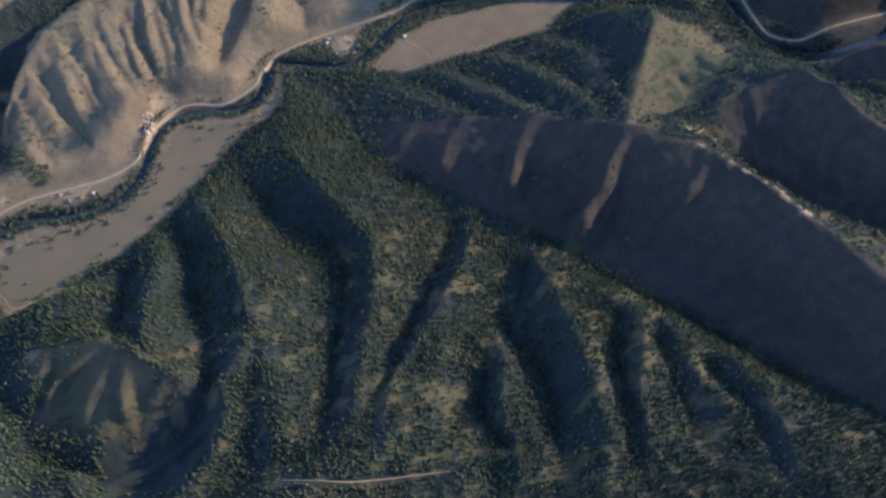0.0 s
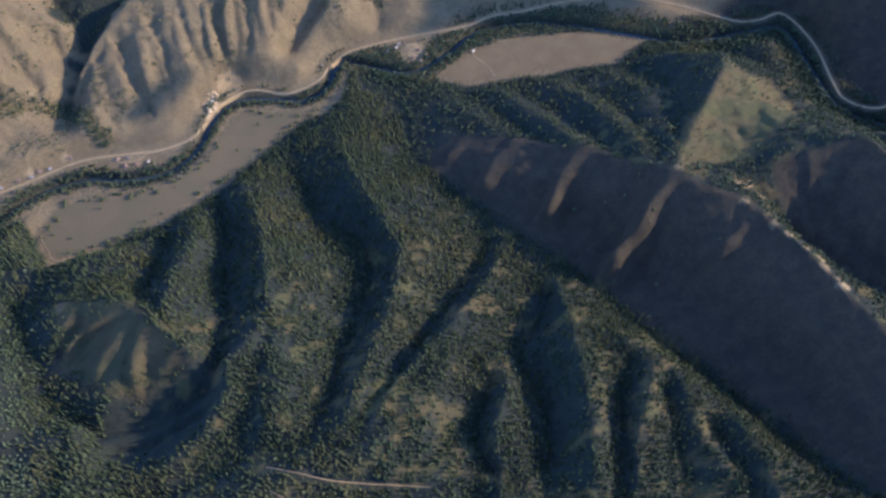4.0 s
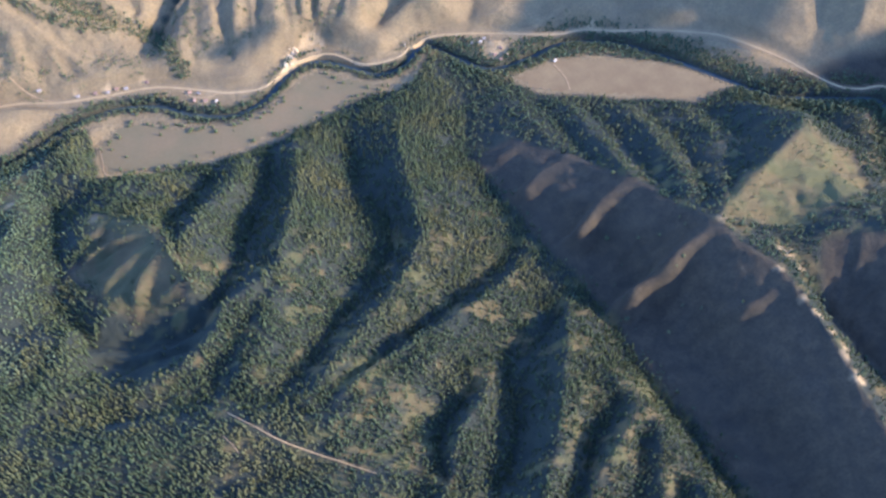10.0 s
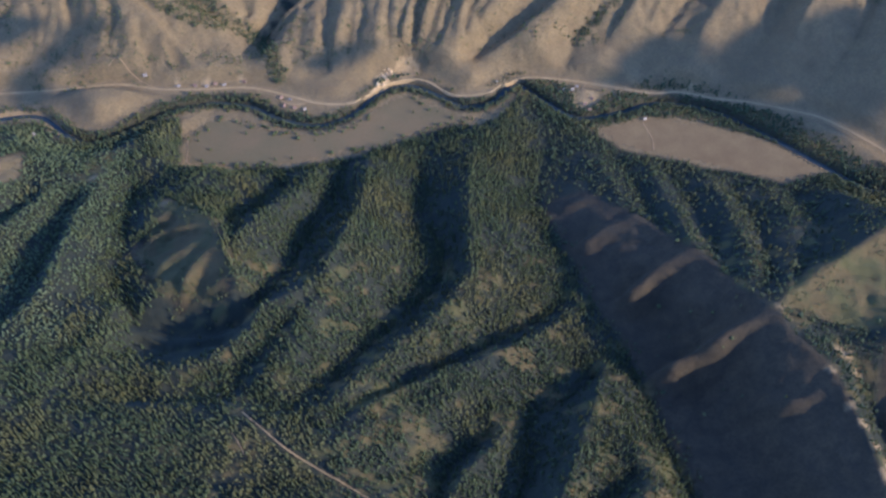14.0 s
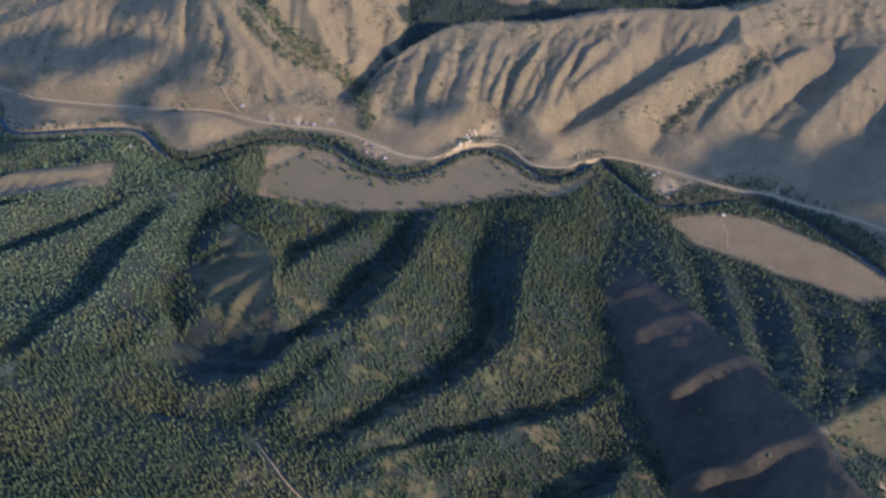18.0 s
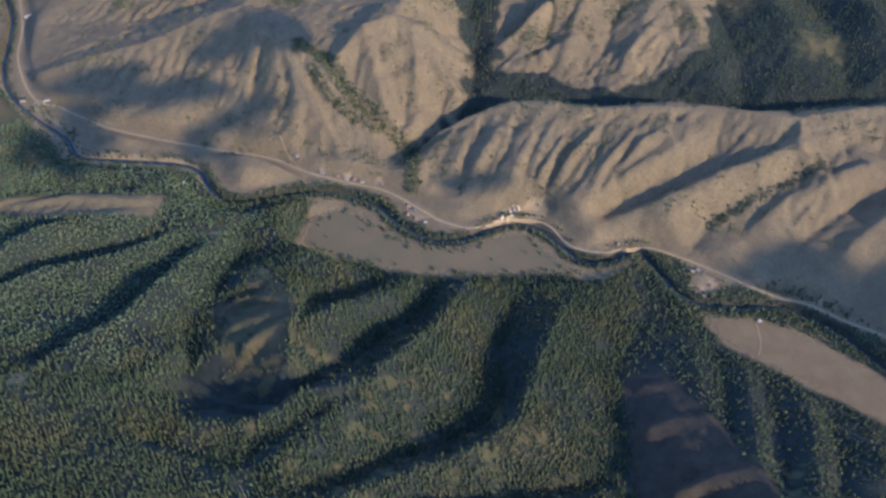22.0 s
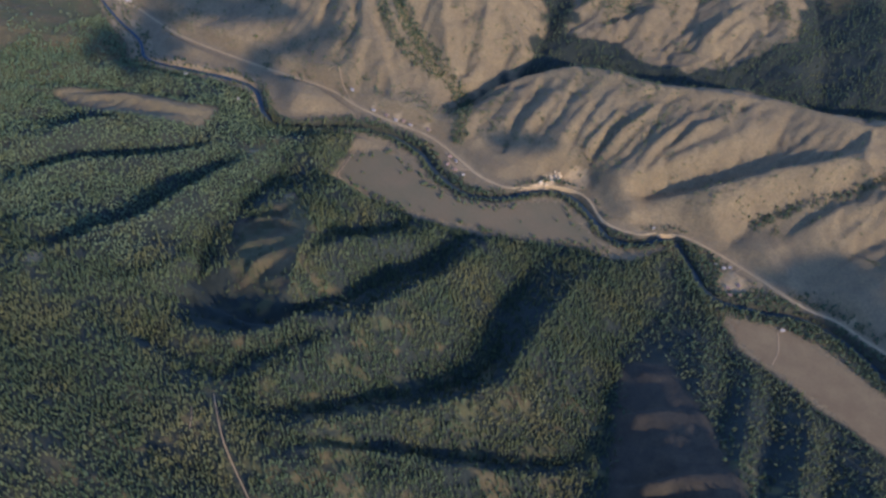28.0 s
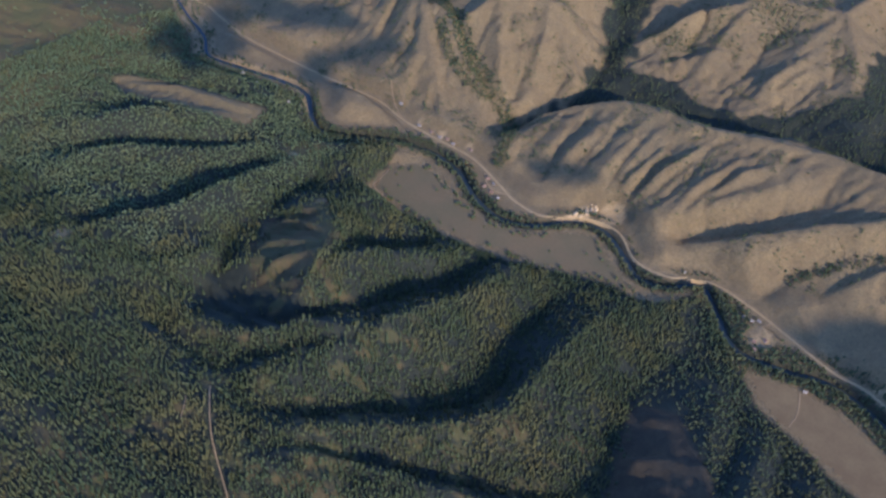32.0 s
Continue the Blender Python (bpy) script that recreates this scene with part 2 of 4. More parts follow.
ridge((-562, -395, 82), (-560, -470, 106), (-556, -550, 122), (-572, -620, 136), (-598, -680, 148), (-622, -740, 156), (-640, -800, 164))
valley((-600, -335, 38), (-606, -425, 60), (-610, -495, 76), (-618, -565, 92), (-638, -640, 112), (-655, -700, 128))
ridge((-450, -690, 138), (-480, -735, 152), (-525, -776, 164))
valley((-440, -620, 118), (-500, -700, 146), (-560, -740, 156))
ridge((-640, -330, 62), (-664, -375, 78), (-701, -435, 89), (-747, -480, 99), (-796, -525, 111), (-829, -580, 123), (-835, -640, 134))
valley((-676, -300, 38), (-704, -350, 48), (-740, -388, 55), (-790, -440, 66), (-838, -495, 80), (-868, -550, 94))
ridge((-760, -300, 78), (-850, -400, 104), (-900, -520, 128))
ridge((-1010, -335, 74), (-907, -272, 72), (-800, -240, 64), (-700, -208, 44))
valley((-830, -180, 26), (-960, -240, 44), (-1080, -320, 74))
valley((-770, -345, 66), (-870, -370, 76), (-1000, -440, 98))
ridge((-950, -260, 62), (-1060, -350, 84), (-1150, -480, 112))
ridge((-560, -230, 40), (-535, -300, 58), (-562, -395, 84))
ridge((-1150, -120, 40), (-1300, -220, 80), (-1500, -330, 130))
# the high wood above the spurs
ridge((-640, -800, 172), (-400, -860, 170), (-200, -880, 166), (-60, -900, 158), (10, -870, 136))
ridge((-640, -1000, 186), (-300, -1050, 178), (-20, -1020, 152))
# the main spur and its gullies above the creek
ridge((294, -669, 44), (258, -706, 57), (217, -727, 67), (156, -759, 82), (89, -792, 103), (35, -807, 116), (-1, -833, 128), (-50, -880, 142), up=9)
valley((315, -605, 16), (290, -630, 20), (250, -655, 28), (175, -700, 50), (115, -740, 70), (50, -785, 92), (-10, -822, 118))
ridge((367, -751, 38), (353, -786, 58), (329, -852, 82), (306, -895, 96), (289, -934, 106), (273, -970, 112), (257, -1013, 117), (244, -1039, 122), (200, -1100, 132), (150, -1150, 138), up=8)
valley((345, -765, 24), (305, -800, 36), (255, -825, 46), (225, -860, 54), (225, -905, 62), (212, -950, 70), (193, -995, 80), (170, -1030, 90))
ridge((200, -862, 72), (184, -892, 93), (153, -930, 108), (124, -952, 115), (104, -987, 122), (93, -1017, 126), (70, -1060, 135), up=6)
valley((165, -876, 72), (136, -900, 80), (106, -930, 87), (90, -955, 93), (84, -990, 102), (86, -1020, 110))
ridge((397, -993, 112), (289, -1083, 118), (232, -1158, 132), up=4)
valley((372, -960, 84), (310, -1020, 90), (260, -1110, 108))
ridge((416, -1024, 112), (372, -1132, 120), (368, -1200, 126))
valley((380, -1040, 94), (325, -1150, 108))
ridge((440, -1142, 122), (431, -1212, 128), (384, -1290, 136))
valley((405, -1120, 102), (400, -1210, 112), (350, -1300, 122))
# the creek
valley((361, -150, -4), (335, -228, -3), (300, -372, 0), (328, -505, 12), (365, -618, 25), (405, -722, 28), (430, -825, 28), (452, -930, 32), (488, -1055, 40), (518, -1200, 50), (550, -1340, 72), (590, -1500, 84))
# the bare crest and its ribs
ridge((391, -373, 28), (449, -452, 58), (538, -568, 106), (570, -621, 122), (622, -725, 150), (638, -776, 152), (684, -842, 154), (698, -918, 152), (706, -1012, 152), (708, -1088, 152), (710, -1206, 150), (712, -1400, 155))
# spurs between the bare crest and the second field
ridge((429, -270, 14), (454, -430, 54))
valley((478, -270, 2), (500, -400, 30), (505, -480, 62))
ridge((530, -300, 16), (535, -420, 52), (545, -560, 112))
valley((570, -310, 2), (590, -430, 36), (590, -560, 88))
ridge((615, -325, 14), (646, -420, 50), (625, -640, 130))
valley((680, -370, 4), (690, -480, 46), (660, -640, 116))
ridge((745, -400, 20), (745, -520, 74), (680, -670, 136))
valley((800, -400, 2), (810, -500, 50), (760, -600, 96))
ridge((920, -510, 84), (880, -566, 112), (746, -641, 134), (643, -715, 144))
valley((960, -430, 0), (1010, -520, 20), (1050, -640, 26), (1060, -740, 40), (1040, -900, 70))
ridge((779, -777, 124), (850, -790, 146), (930, -850, 166), (938, -918, 170), (922, -990, 172), (935, -1110, 174))
valley((735, -800, 118), (762, -905, 84), (778, -980, 76), (836, -1130, 72), (858, -1300, 76))
# right end of the main valley
ridge((1330, -330, 90), (1250, -520, 110), (1350, -640, 120))
valley((1199, -422, -2), (1150, -560, 2), (1160, -760, 4), (1320, -850, 6))
ridge((1280, -1000, 150), (1150, -900, 110), (1100, -1100, 120))
# far side: the hill behind the quarry
ridge((-235, 130, 22), (-204, 174, 62), (-123, 223, 92), (-47, 245, 120), (46, 245, 138), (126, 235, 140), (267, 268, 150), (411, 304, 152), (572, 290, 166), (709, 366, 166), (900, 420, 170))
CREST = soft_line([(-204, 174, 60), (-123, 223, 88), (-47, 245, 116), (46, 245, 134), (126, 235, 136), (267, 268, 146), (411, 304, 148)], 5)
for n in range(8):
    # ribs and gullies down the face
    a = CREST[int((n + 0.5 + 0.3 * math.sin(5.1 * n)) / 8 * (len(CREST) - 1))]
    foot = np.array([-185 + 62 * n + 16 * math.sin(2.3 * n), -5 + 16 * math.sin(1.7 * n), 18])
    if n > 4:
        foot = foot + (0, 45 + 36 * (n - 5), 40 + 20 * (n - 5))
    mid = 0.5 * (a + foot) + (12 * math.sin(1.1 * n), 0, 8)
    ridge(tuple(a), tuple(mid), tuple(foot))
    b = CREST[int(n / 8 * (len(CREST) - 1))] * 0.7 + foot * 0.3 + (0, 0, 9)
    low = foot - (30, 4, 3)
    mid = 0.5 * (b + low) + (0, 0, 15 - 4 * math.sin(3.1 * n))
    valley(tuple(b), tuple(mid), tuple(low))
valley((-260, 130, 8), (-177, 225, 34), (-135, 313, 44), (-47, 350, 52), (158, 350, 62), (277, 420, 66), (470, 400, 78), (729, 500, 92), (900, 560, 100))
ridge((585, 232, 154), (509, 165, 132), (448, 133, 116), (400, 104, 98), (340, 68, 76), (291, 36, 56), (229, 12, 28))
valley((560, 258, 146), (494, 188, 122), (434, 156, 106), (386, 128, 90), (326, 92, 66), (274, 58, 44), (208, 32, 16))
ridge((720, 205, 138), (629, 149, 112), (583, 118, 94), (536, 65, 68), (488, 25, 40))
valley((640, 190, 128), (520, 110, 80), (430, 40, 30), (400, -10, 10))
ridge((572, 290, 164), (577, 205, 152), (640, 150, 128))
ridge((860, 200, 150), (740, 60, 96), (660, -40, 40))
valley((790, 190, 110), (650, 70, 56), (560, -40, 12))
ridge((1000, 120, 150), (900, 0, 104), (830, -100, 42))
valley((920, 110, 100), (830, 0, 60), (730, -80, 12))
ridge((1150, 20, 150), (1050, -120, 96), (980, -220, 30))
valley((1050, 20, 100), (960, -100, 50), (890, -160, 12))
ridge((1330, -130, 140), (1200, -250, 96), (1130, -350, 30))
valley((1220, -100, 90), (1120, -220, 50), (1060, -310, 12))
# the hill between the gully and the back creek
ridge((-487, 261, 164), (-440, 340, 188), (-380, 403, 208), (-330, 390, 192), (-294, 361, 166), (-200, 300, 96))
ridge((-380, 403, 206), (-390, 560, 216), (-430, 760, 230))
ridge((-440, 340, 198), (-390, 260, 150), (-345, 200, 92))
ridge((-330, 390, 196), (-300, 300, 140), (-270, 220, 72))
valley((-350, 330, 168), (-320, 250, 104), (-290, 180, 50))
valley((-640, 330, 170), (-525, 273, 142), (-438, 205, 100), (-359, 170, 60), (-268, 128, 12))
valley((-300, 800, 130), (-229, 574, 96), (-192, 453, 70), (-173, 344, 46))
# the broad hill with the cloud shade
ridge((-1307, 143, 35), (-1162, 208, 75), (-1019, 270, 105), (-907, 372, 135), (-815, 425, 154), (-730, 375, 162), (-650, 295, 164), (-570, 215, 136), (-491, 140, 92), (-430, 100, 56), (-390, 70, 36))
ridge((-815, 430, 154), (-790, 580, 176), (-770, 760, 200))
valley((-1376, 379, 36), (-1163, 411, 58), (-996, 506, 90), (-880, 640, 130))
ridge((-1380, 520, 60), (-1150, 620, 112), (-950, 760, 160))
ridge((-810, 390, 150), (-775, 190, 76), (-750, 90, 34))
ridge((-640, 285, 162), (-600, 160, 94), (-590, 90, 46))
valley((-700, 290, 128), (-685, 160, 62), (-675, 70, 20))
valley((-520, 140, 96), (-500, 70, 30), (-495, 40, 16))
ridge((-470, 110, 70), (-450, 60, 30))
valley((-775, 228, 96), (-868, 157, 62), (-978, 59, 26))
# hills beyond the back creek
ridge((-150, 480, 96), (-60, 620, 150), (58, 761, 180), (237, 800, 184), (310, 700, 150), (340, 600, 120))
ridge((58, 761, 180), (20, 600, 134), (30, 470, 84))
ridge((237, 800, 184), (190, 640, 140), (170, 490, 90))
valley((130, 700, 140), (110, 560, 98), (90, 420, 70))
valley((-40, 640, 124), (-30, 500, 90), (-10, 400, 64))
valley((-120, 900, 140), (-90, 700, 120), (-130, 560, 84))
valley((330, 900, 130), (400, 700, 104), (450, 560, 88), (470, 420, 78))
ridge((420, 950, 150), (520, 760, 150), (600, 640, 130))
ridge((640, 1000, 170), (740, 800, 160), (800, 680, 140))
valley((560, 950, 130), (660, 720, 112), (700, 560, 92))
ridge((237, 800, 184), (300, 1000, 210), (350, 1200, 230))
# outer rims
ridge((-1900, 900, 320), (-900, 1300, 330), (300, 1500, 340), (1500, 1200, 330), (2100, 200, 320))
ridge((-2200, -500, 300), (-1700, -1300, 300), (-400, -1700, 260), (900, -1800, 260), (1900, -1300, 300))
valley((-1780, 650, 12), (-1555, 404, 8), (-1435, 195, 6), (-1345, 100, 4), (-1219, 34, 2), (-1028, -73, 0), (-802, -45, -2))

ROAD = [(-1730, 680), (-1640, 560), (-1505, 385), (-1425, 250), (-1325, 140), (-1247, 84), (-1180, 78), (-1118, 60), (-984, 32), (-754, 27), (-579, 32), (-479, 9), (-384, 0), (-278, -6), (-176, -46), (-130, -66), (-64, -72), (-18, -45), (18, -20), (60, -12), (101, -20), (160, -68), (226, -69), (262, -48), (316, -30), (391, -43), (468, -66), (573, -100), (634, -104), (700, -128), (770, -146), (858, -180), (916, -212), (994, -294), (1065, -398), (1110, -425), (1165, -440), (1160, -540), (1120, -640), (1108, -690), (1140, -738), (1219, -760), (1330, -810)]
RIVER = [(-1780, 650), (-1690, 550), (-1555, 404), (-1435, 195), (-1345, 100), (-1219, 30), (-1100, -20), (-1028, -73), (-920, -60), (-802, -40), (-730, -46), (-662, -105), (-610, -130), (-560, -120), (-473, -66), (-376, -37), (-282, -53), (-210, -98), (-131, -122), (-61, -98), (-7, -46), (60, -22), (130, -62), (175, -95), (230, -92), (290, -45), (340, -85), (409, -149), (499, -142), (585, -123), (691, -156), (788, -235), (874, -323), (950, -392), (1077, -436), (1140, -470), (1110, -600), (1090, -700), (1150, -790), (1330, -860)]
FIELD_A = [(-407, -135), (-393, -209), (-355, -216), (-278, -229), (-182, -230), (-91, -212), (1, -195), (79, -165), (207, -139), (170, -118), (107, -88), (55, -52), (-3, -84), (-58, -122), (-128, -142), (-202, -138), (-268, -112), (-350, -85)]
FIELD_B = [(449, -192), (549, -168), (639, -187), (766, -245), (846, -290), (898, -340), (781, -349), (614, -290), (487, -237)]
road_line, river_line = soft_line(ROAD, 10), soft_line(RIVER, 10)


def spaced(lo, hi, step, ends):
    inner = np.arange(lo, hi + step, step)
    out = step * 1.7 ** np.arange(1, ends + 1)
    return np.concatenate([lo - np.cumsum(out)[::-1], inner, inner[-1] + np.cumsum(out)])


STEP = 6.0
XS, YS = spaced(-1740, 1380, STEP, 12), spaced(-1480, 1300, STEP, 12)
GX, GY = np.meshgrid(XS, YS)


def skeleton_height(x, y, lines, power=4):
    """Nearest distance to any of the lines, and a height blended from those near."""
    near, top, weight = np.full(x.shape, 1e9), np.zeros(x.shape), np.zeros(x.shape)
    for line in lines:
        d, z = from_line(x, y, line)
        near = np.minimum(near, d)
        w = 1.0 / (d * d + 60.0) ** (power / 2)
        top, weight = top + w * z, weight + w
    return near, top / weight


def rills(z, mask, depth, seed):
    """Carve gullies where water would gather: each cell drains to its lowest neighbour."""
    ny, nx = z.shape
    rng = np.random.RandomState(seed)
    rough = z + rng.uniform(0, 0.9, z.shape) + 3 * (fractal(GX[12:-12, 12:-12], GY[12:-12, 12:-12], 30, 2) - 0.5)
    best, to = np.zeros((ny, nx)), np.full((ny, nx), -1)
    index = np.arange(ny * nx).reshape(ny, nx)
    pad = np.pad(rough, 1, constant_values=1e6)
    ipad = np.pad(index, 1, constant_values=-1)
    for dy in (-1, 0, 1):
        for dx in (-1, 0, 1):
            if dx or dy:
                fall = (rough - pad[1 + dy:1 + dy + ny, 1 + dx:1 + dx + nx]) / math.hypot(dx, dy)
                more = fall > best
                best, to = np.where(more, fall, best), np.where(more, ipad[1 + dy:1 + dy + ny, 1 + dx:1 + dx + nx], to)
    order, to, area = np.argsort(-rough.ravel()).tolist(), to.ravel().tolist(), [1.0] * (ny * nx)
    for c in order:
        if to[c] >= 0:
            area[to[c]] += area[c]
    cut = np.minimum(np.log2(1 + np.array(area).reshape(ny, nx) / 6.0), 5.0)
    for _ in range(2):
        p = np.pad(cut, 1, mode="edge")
        cut = (p[:-2, 1:-1] + p[2:, 1:-1] + p[1:-1, :-2] + p[1:-1, 2:] + 2 * p[1:-1, 1:-1]) / 6
    return z - mask * depth * cut


def cast_rib(z, points, sun_side, lee_side, most, fall=None):
    """Raise a rib that stands clear of the slope, broad to the sun and steep behind; fall: how it drops from its head."""
    line = soft_line(points, 8)
    lo, hi = line.min(0) - 130, line.max(0) + 130
    i0, i1 = np.searchsorted(XS, (lo[0], hi[0]))
    j0, j1 = np.searchsorted(YS, (lo[1], hi[1]))
    box = np.s_[j0:j1, i0:i1]
    x = GX[box] + 16 * (fractal(GX[box], GY[box], 45, 3) - 0.5)
    y = GY[box] + 16 * (fractal(GX[box] + 500, GY[box], 45, 3) - 0.5)
    run = np.concatenate([[0], np.cumsum(np.linalg.norm(np.diff(line, axis=0), axis=1))])
    best, along, side = np.full(x.shape, 1e9), np.zeros(x.shape), np.zeros(x.shape)
    for a, b, ra, rb in zip(line, line[1:], run, run[1:]):
        d = b - a
        t = np.clip(((x - a[0]) * d[0] + (y - a[1]) * d[1]) / (d @ d), 0, 1)
        ex, ey = x - a[0] - t * d[0], y - a[1] - t * d[1]
        r = np.hypot(ex, ey)
        near = r < best
        best, along = np.where(near, r, best), np.where(near, ra + t * (rb - ra), along)
        side = np.where(near, ex * SUN.x + ey * SUN.y, side)
    u = along / run[-1]
    shape = np.clip(1 - (np.sqrt(best ** 2 + 16) - 4) / np.where(side > 0, sun_side, lee_side), 0, 1)
    lift = np.full(x.shape, float(most))
    ends = 1 - smooth(u, 0.75, 1.0)
    if fall is None:
        ends = ends * smooth(u, 0, 0.25)
    else:
        head = z[np.searchsorted(YS, line[0, 1]), np.searchsorted(XS, line[0, 0])]
        away = -((GX[box] - line[0, 0]) * SUN.x + (GY[box] - line[0, 1]) * SUN.y) / math.cos(SUN_EL)
        lift = np.clip(head + 2 - fall * away - z[box], 0, most)
    z[box] += lift * shape * ends


RIBS = [  # line, sunny side, lee side, most, fall
    ([(430, -500), (470, -570), (505, -650), (540, -740), (562, -840), (575, -940), (585, -1040), (595, -1150), (600, -1300)], 95, 110, -24, None),
    ([(404, -388), (366, -396), (330, -402)], 12, 10, 18, 0.24),
    ([(457, -470), (412, -482), (378, -500), (343, -508)], 32, 14, 56, 0.2),
    ([(534, -574), (491, -592), (451, -618), (400, -648)], 27, 15, 60, 0.23),
    ([(629, -729), (597, -739), (544, -758), (495, -774), (452, -788), (420, -796)], 23, 18, 60, 0.27),
    ([(666, -868), (628, -880), (588, -870), (546, -868)], 16, 22, 18, 0.3), ([(660, -1028), (625, -1035), (592, -1034), (555, -1034)], 14, 22, 10, 0.32),
    ([(-300, -462), (-353, -450), (-403, -450), (-435, -480)], 10, 9, 14, 0.24), ([(-286, -482), (-317, -492), (-345, -511), (-377, -530), (-402, -558)], 20, 9, 20, 0.24),
    ([(-276, -500), (-300, -535), (-322, -575), (-340, -602)], 17, 9, 24, 0.24), ([(-250, -588), (-275, -594), (-300, -598)], 8, 8, 10, 0.22),
    ([(-352, -380), (-388, -368), (-415, -385), (-455, -418)], 15, 9, 14, 0.18),
    ([(180, -270), (168, -391), (166, -480), (160, -561), (146, -598), (123, -640), (76, -685), (31, -730), (-11, -780)], 55, 20, 6, None),
    ([(-25, -250), (-28, -360), (-39, -421), (-58, -480), (-68, -523), (-83, -556), (-90, -594), (-139, -627)], 55, 20, 6, None), ([(-133, -320), (-193, -402), (-241, -491), (-240, -550)], 55, 20, 8, None),
    ([(294, -669), (258, -706), (217, -727), (156, -759), (89, -792), (35, -807)], 50, 18, 7, None), ([(367, -751), (353, -786), (329, -852), (306, -895), (289, -934), (257, -1013)], 50, 20, 7, None),
    ([(184, -892), (153, -930), (124, -952), (104, -987)], 34, 16, 7, None),
    ([(397, -993), (289, -1083), (232, -1158)], 40, 18, 8, None), ([(-562, -395), (-560, -470), (-556, -550), (-572, -620), (-598, -680), (-622, -740)], 60, 20, 6, None),
    ([(-664, -375), (-701, -435), (-747, -480), (-796, -525), (-829, -580)], 60, 20, 6, None), ([(-760, -300), (-850, -400), (-900, -520)], 60, 20, 8, None),
    ([(585, 232), (509, 165), (448, 133), (400, 104), (340, 68), (291, 36), (229, 12)], 95, 20, 9, None), ([(715, 205), (629, 149), (583, 118), (536, 65), (495, 30)], 80, 20, 10, None), ([(715, 147), (645, 100), (608, 68), (560, 20)], 60, 18, 10, None),
    
    ([(70, 580), (43, 553), (-37, 485), (-101, 409)], 50, 18, 14, None), ([(60, 712), (35, 692), (-38, 636), (-143, 595)], 50, 18, 14, None),
    ([(230, 650), (217, 626), (185, 552), (157, 501)], 50, 16, 13, None), ([(-400, 470), (-422, 447), (-447, 345), (-500, 310)], 50, 18, 12, None),
    ([(-270, 310), (-291, 300), (-327, 262), (-385, 214)], 40, 16, 10, None)]


def build_height():
    warp = 14 * (fractal(GX, GY, 90, 3) - 0.5), 14 * (fractal(GX + 900, GY + 400, 90, 3) - 0.5)
    x, y = GX + warp[0], GY + warp[1]
    dv, hv = skeleton_height(x, y, VALLEYS)
    dr, hr = skeleton_height(x, y, RIDGES)
    s = dv / (dv + dr + 1e-6)
    s = 0.75 * s + 0.25 * s * s * (3 - 2 * s)
    z = hv + (hr - hv) * s
    relief = smooth(z, 15, 80)
    z += smooth(z, 8, 40) * (1 - smooth(wood_cover(GX, GY), 0.2, 0.8)) * 3.4 * (fractal(GX, GY, 17, 2, 0.7) - 0.5)
    z += relief * (6 + 12 * smooth(wood_cover(GX, GY), 0.2, 0.8)) * (fractal(GX, GY, 120, 5) - 0.5)
    # fine gullies on the slopes
    far_side = smooth(GY, -20, 60)
    z -= relief * 1.2 * (1 - np.abs(2 * fractal(GX * 1.1 - 0.4 * GY + 300, GY * 0.6, 20, 2) - 1)) ** 2
    flank = np.minimum(1, 4 * (1 - s)) * np.minimum(1, 9 * s)
    z -= relief * far_side * (0.3 + 0.7 * smooth(GX, -450, -230)) * flank * 3.4 * smooth(fractal(GX, GY, 110, 2), 0.25, 0.75) * (1 - np.abs(2 * fractal(GX - 0.4 * GY + 50 * fractal(GX, GY, 130, 3), GY * 0.2, 38, 4) - 1)) ** 3
    z -= relief * far_side * flank * 1.4 * (1 - np.abs(2 * fractal(GX - 0.4 * GY + 700 + 40 * fractal(GX, GY, 90, 3), GY * 0.16, 17, 2) - 1)) ** 2
    core = np.s_[12:-12, 12:-12]
    bare = 1 - 0.6 * smooth(wood_cover(GX[core], GY[core]), 0.2, 0.8)
    for n in range(2):
        z[core] = rills(z[core], relief[core] * bare, 1.5, n)
    for rib in RIBS:
        cast_rib(z, *rib)
    # valley floor
    d_road, _ = from_line(GX, GY, road_line)
    d_river, _ = from_line(GX, GY, river_line)
    # the quarry's two cuts
    z = np.minimum(z, np.maximum(5, 5 + 1.5 * (np.hypot(GX - 60, GY - 2) - 22)))
    z = np.minimum(z, np.maximum(4, 4 + 1.3 * (np.hypot(GX - 6, GY + 20) - 20)))
    for ring in (FIELD_A, FIELD_B):
        z = z * smooth(inside(GX, GY, ring), 6, 55)
    z += (1.5 + 0.2 * z - z) * (1 - smooth(d_river, 30, 85))
    z += (4.5 - z) * (1 - smooth(d_road, 8, 40))
    z += (-8 - z) * (1 - smooth(d_river, 4, 13))
    return z


def height(x, y):
    """The ground's height in the middle part of the sheet."""
    x, y = np.asarray(x, float), np.asarray(y, float)
    u = np.clip((x - XS[12]) / STEP + 12, 0, len(XS) - 2)
    v = np.clip((y - YS[12]) / STEP + 12, 0, len(YS) - 2)
    i, j = u.astype(int), v.astype(int)
    a, b = u - i, v - j
    return (GZ[j, i] * (1 - a) + GZ[j, i + 1] * a) * (1 - b) + (GZ[j + 1, i] * (1 - a) + GZ[j + 1, i + 1] * a) * b


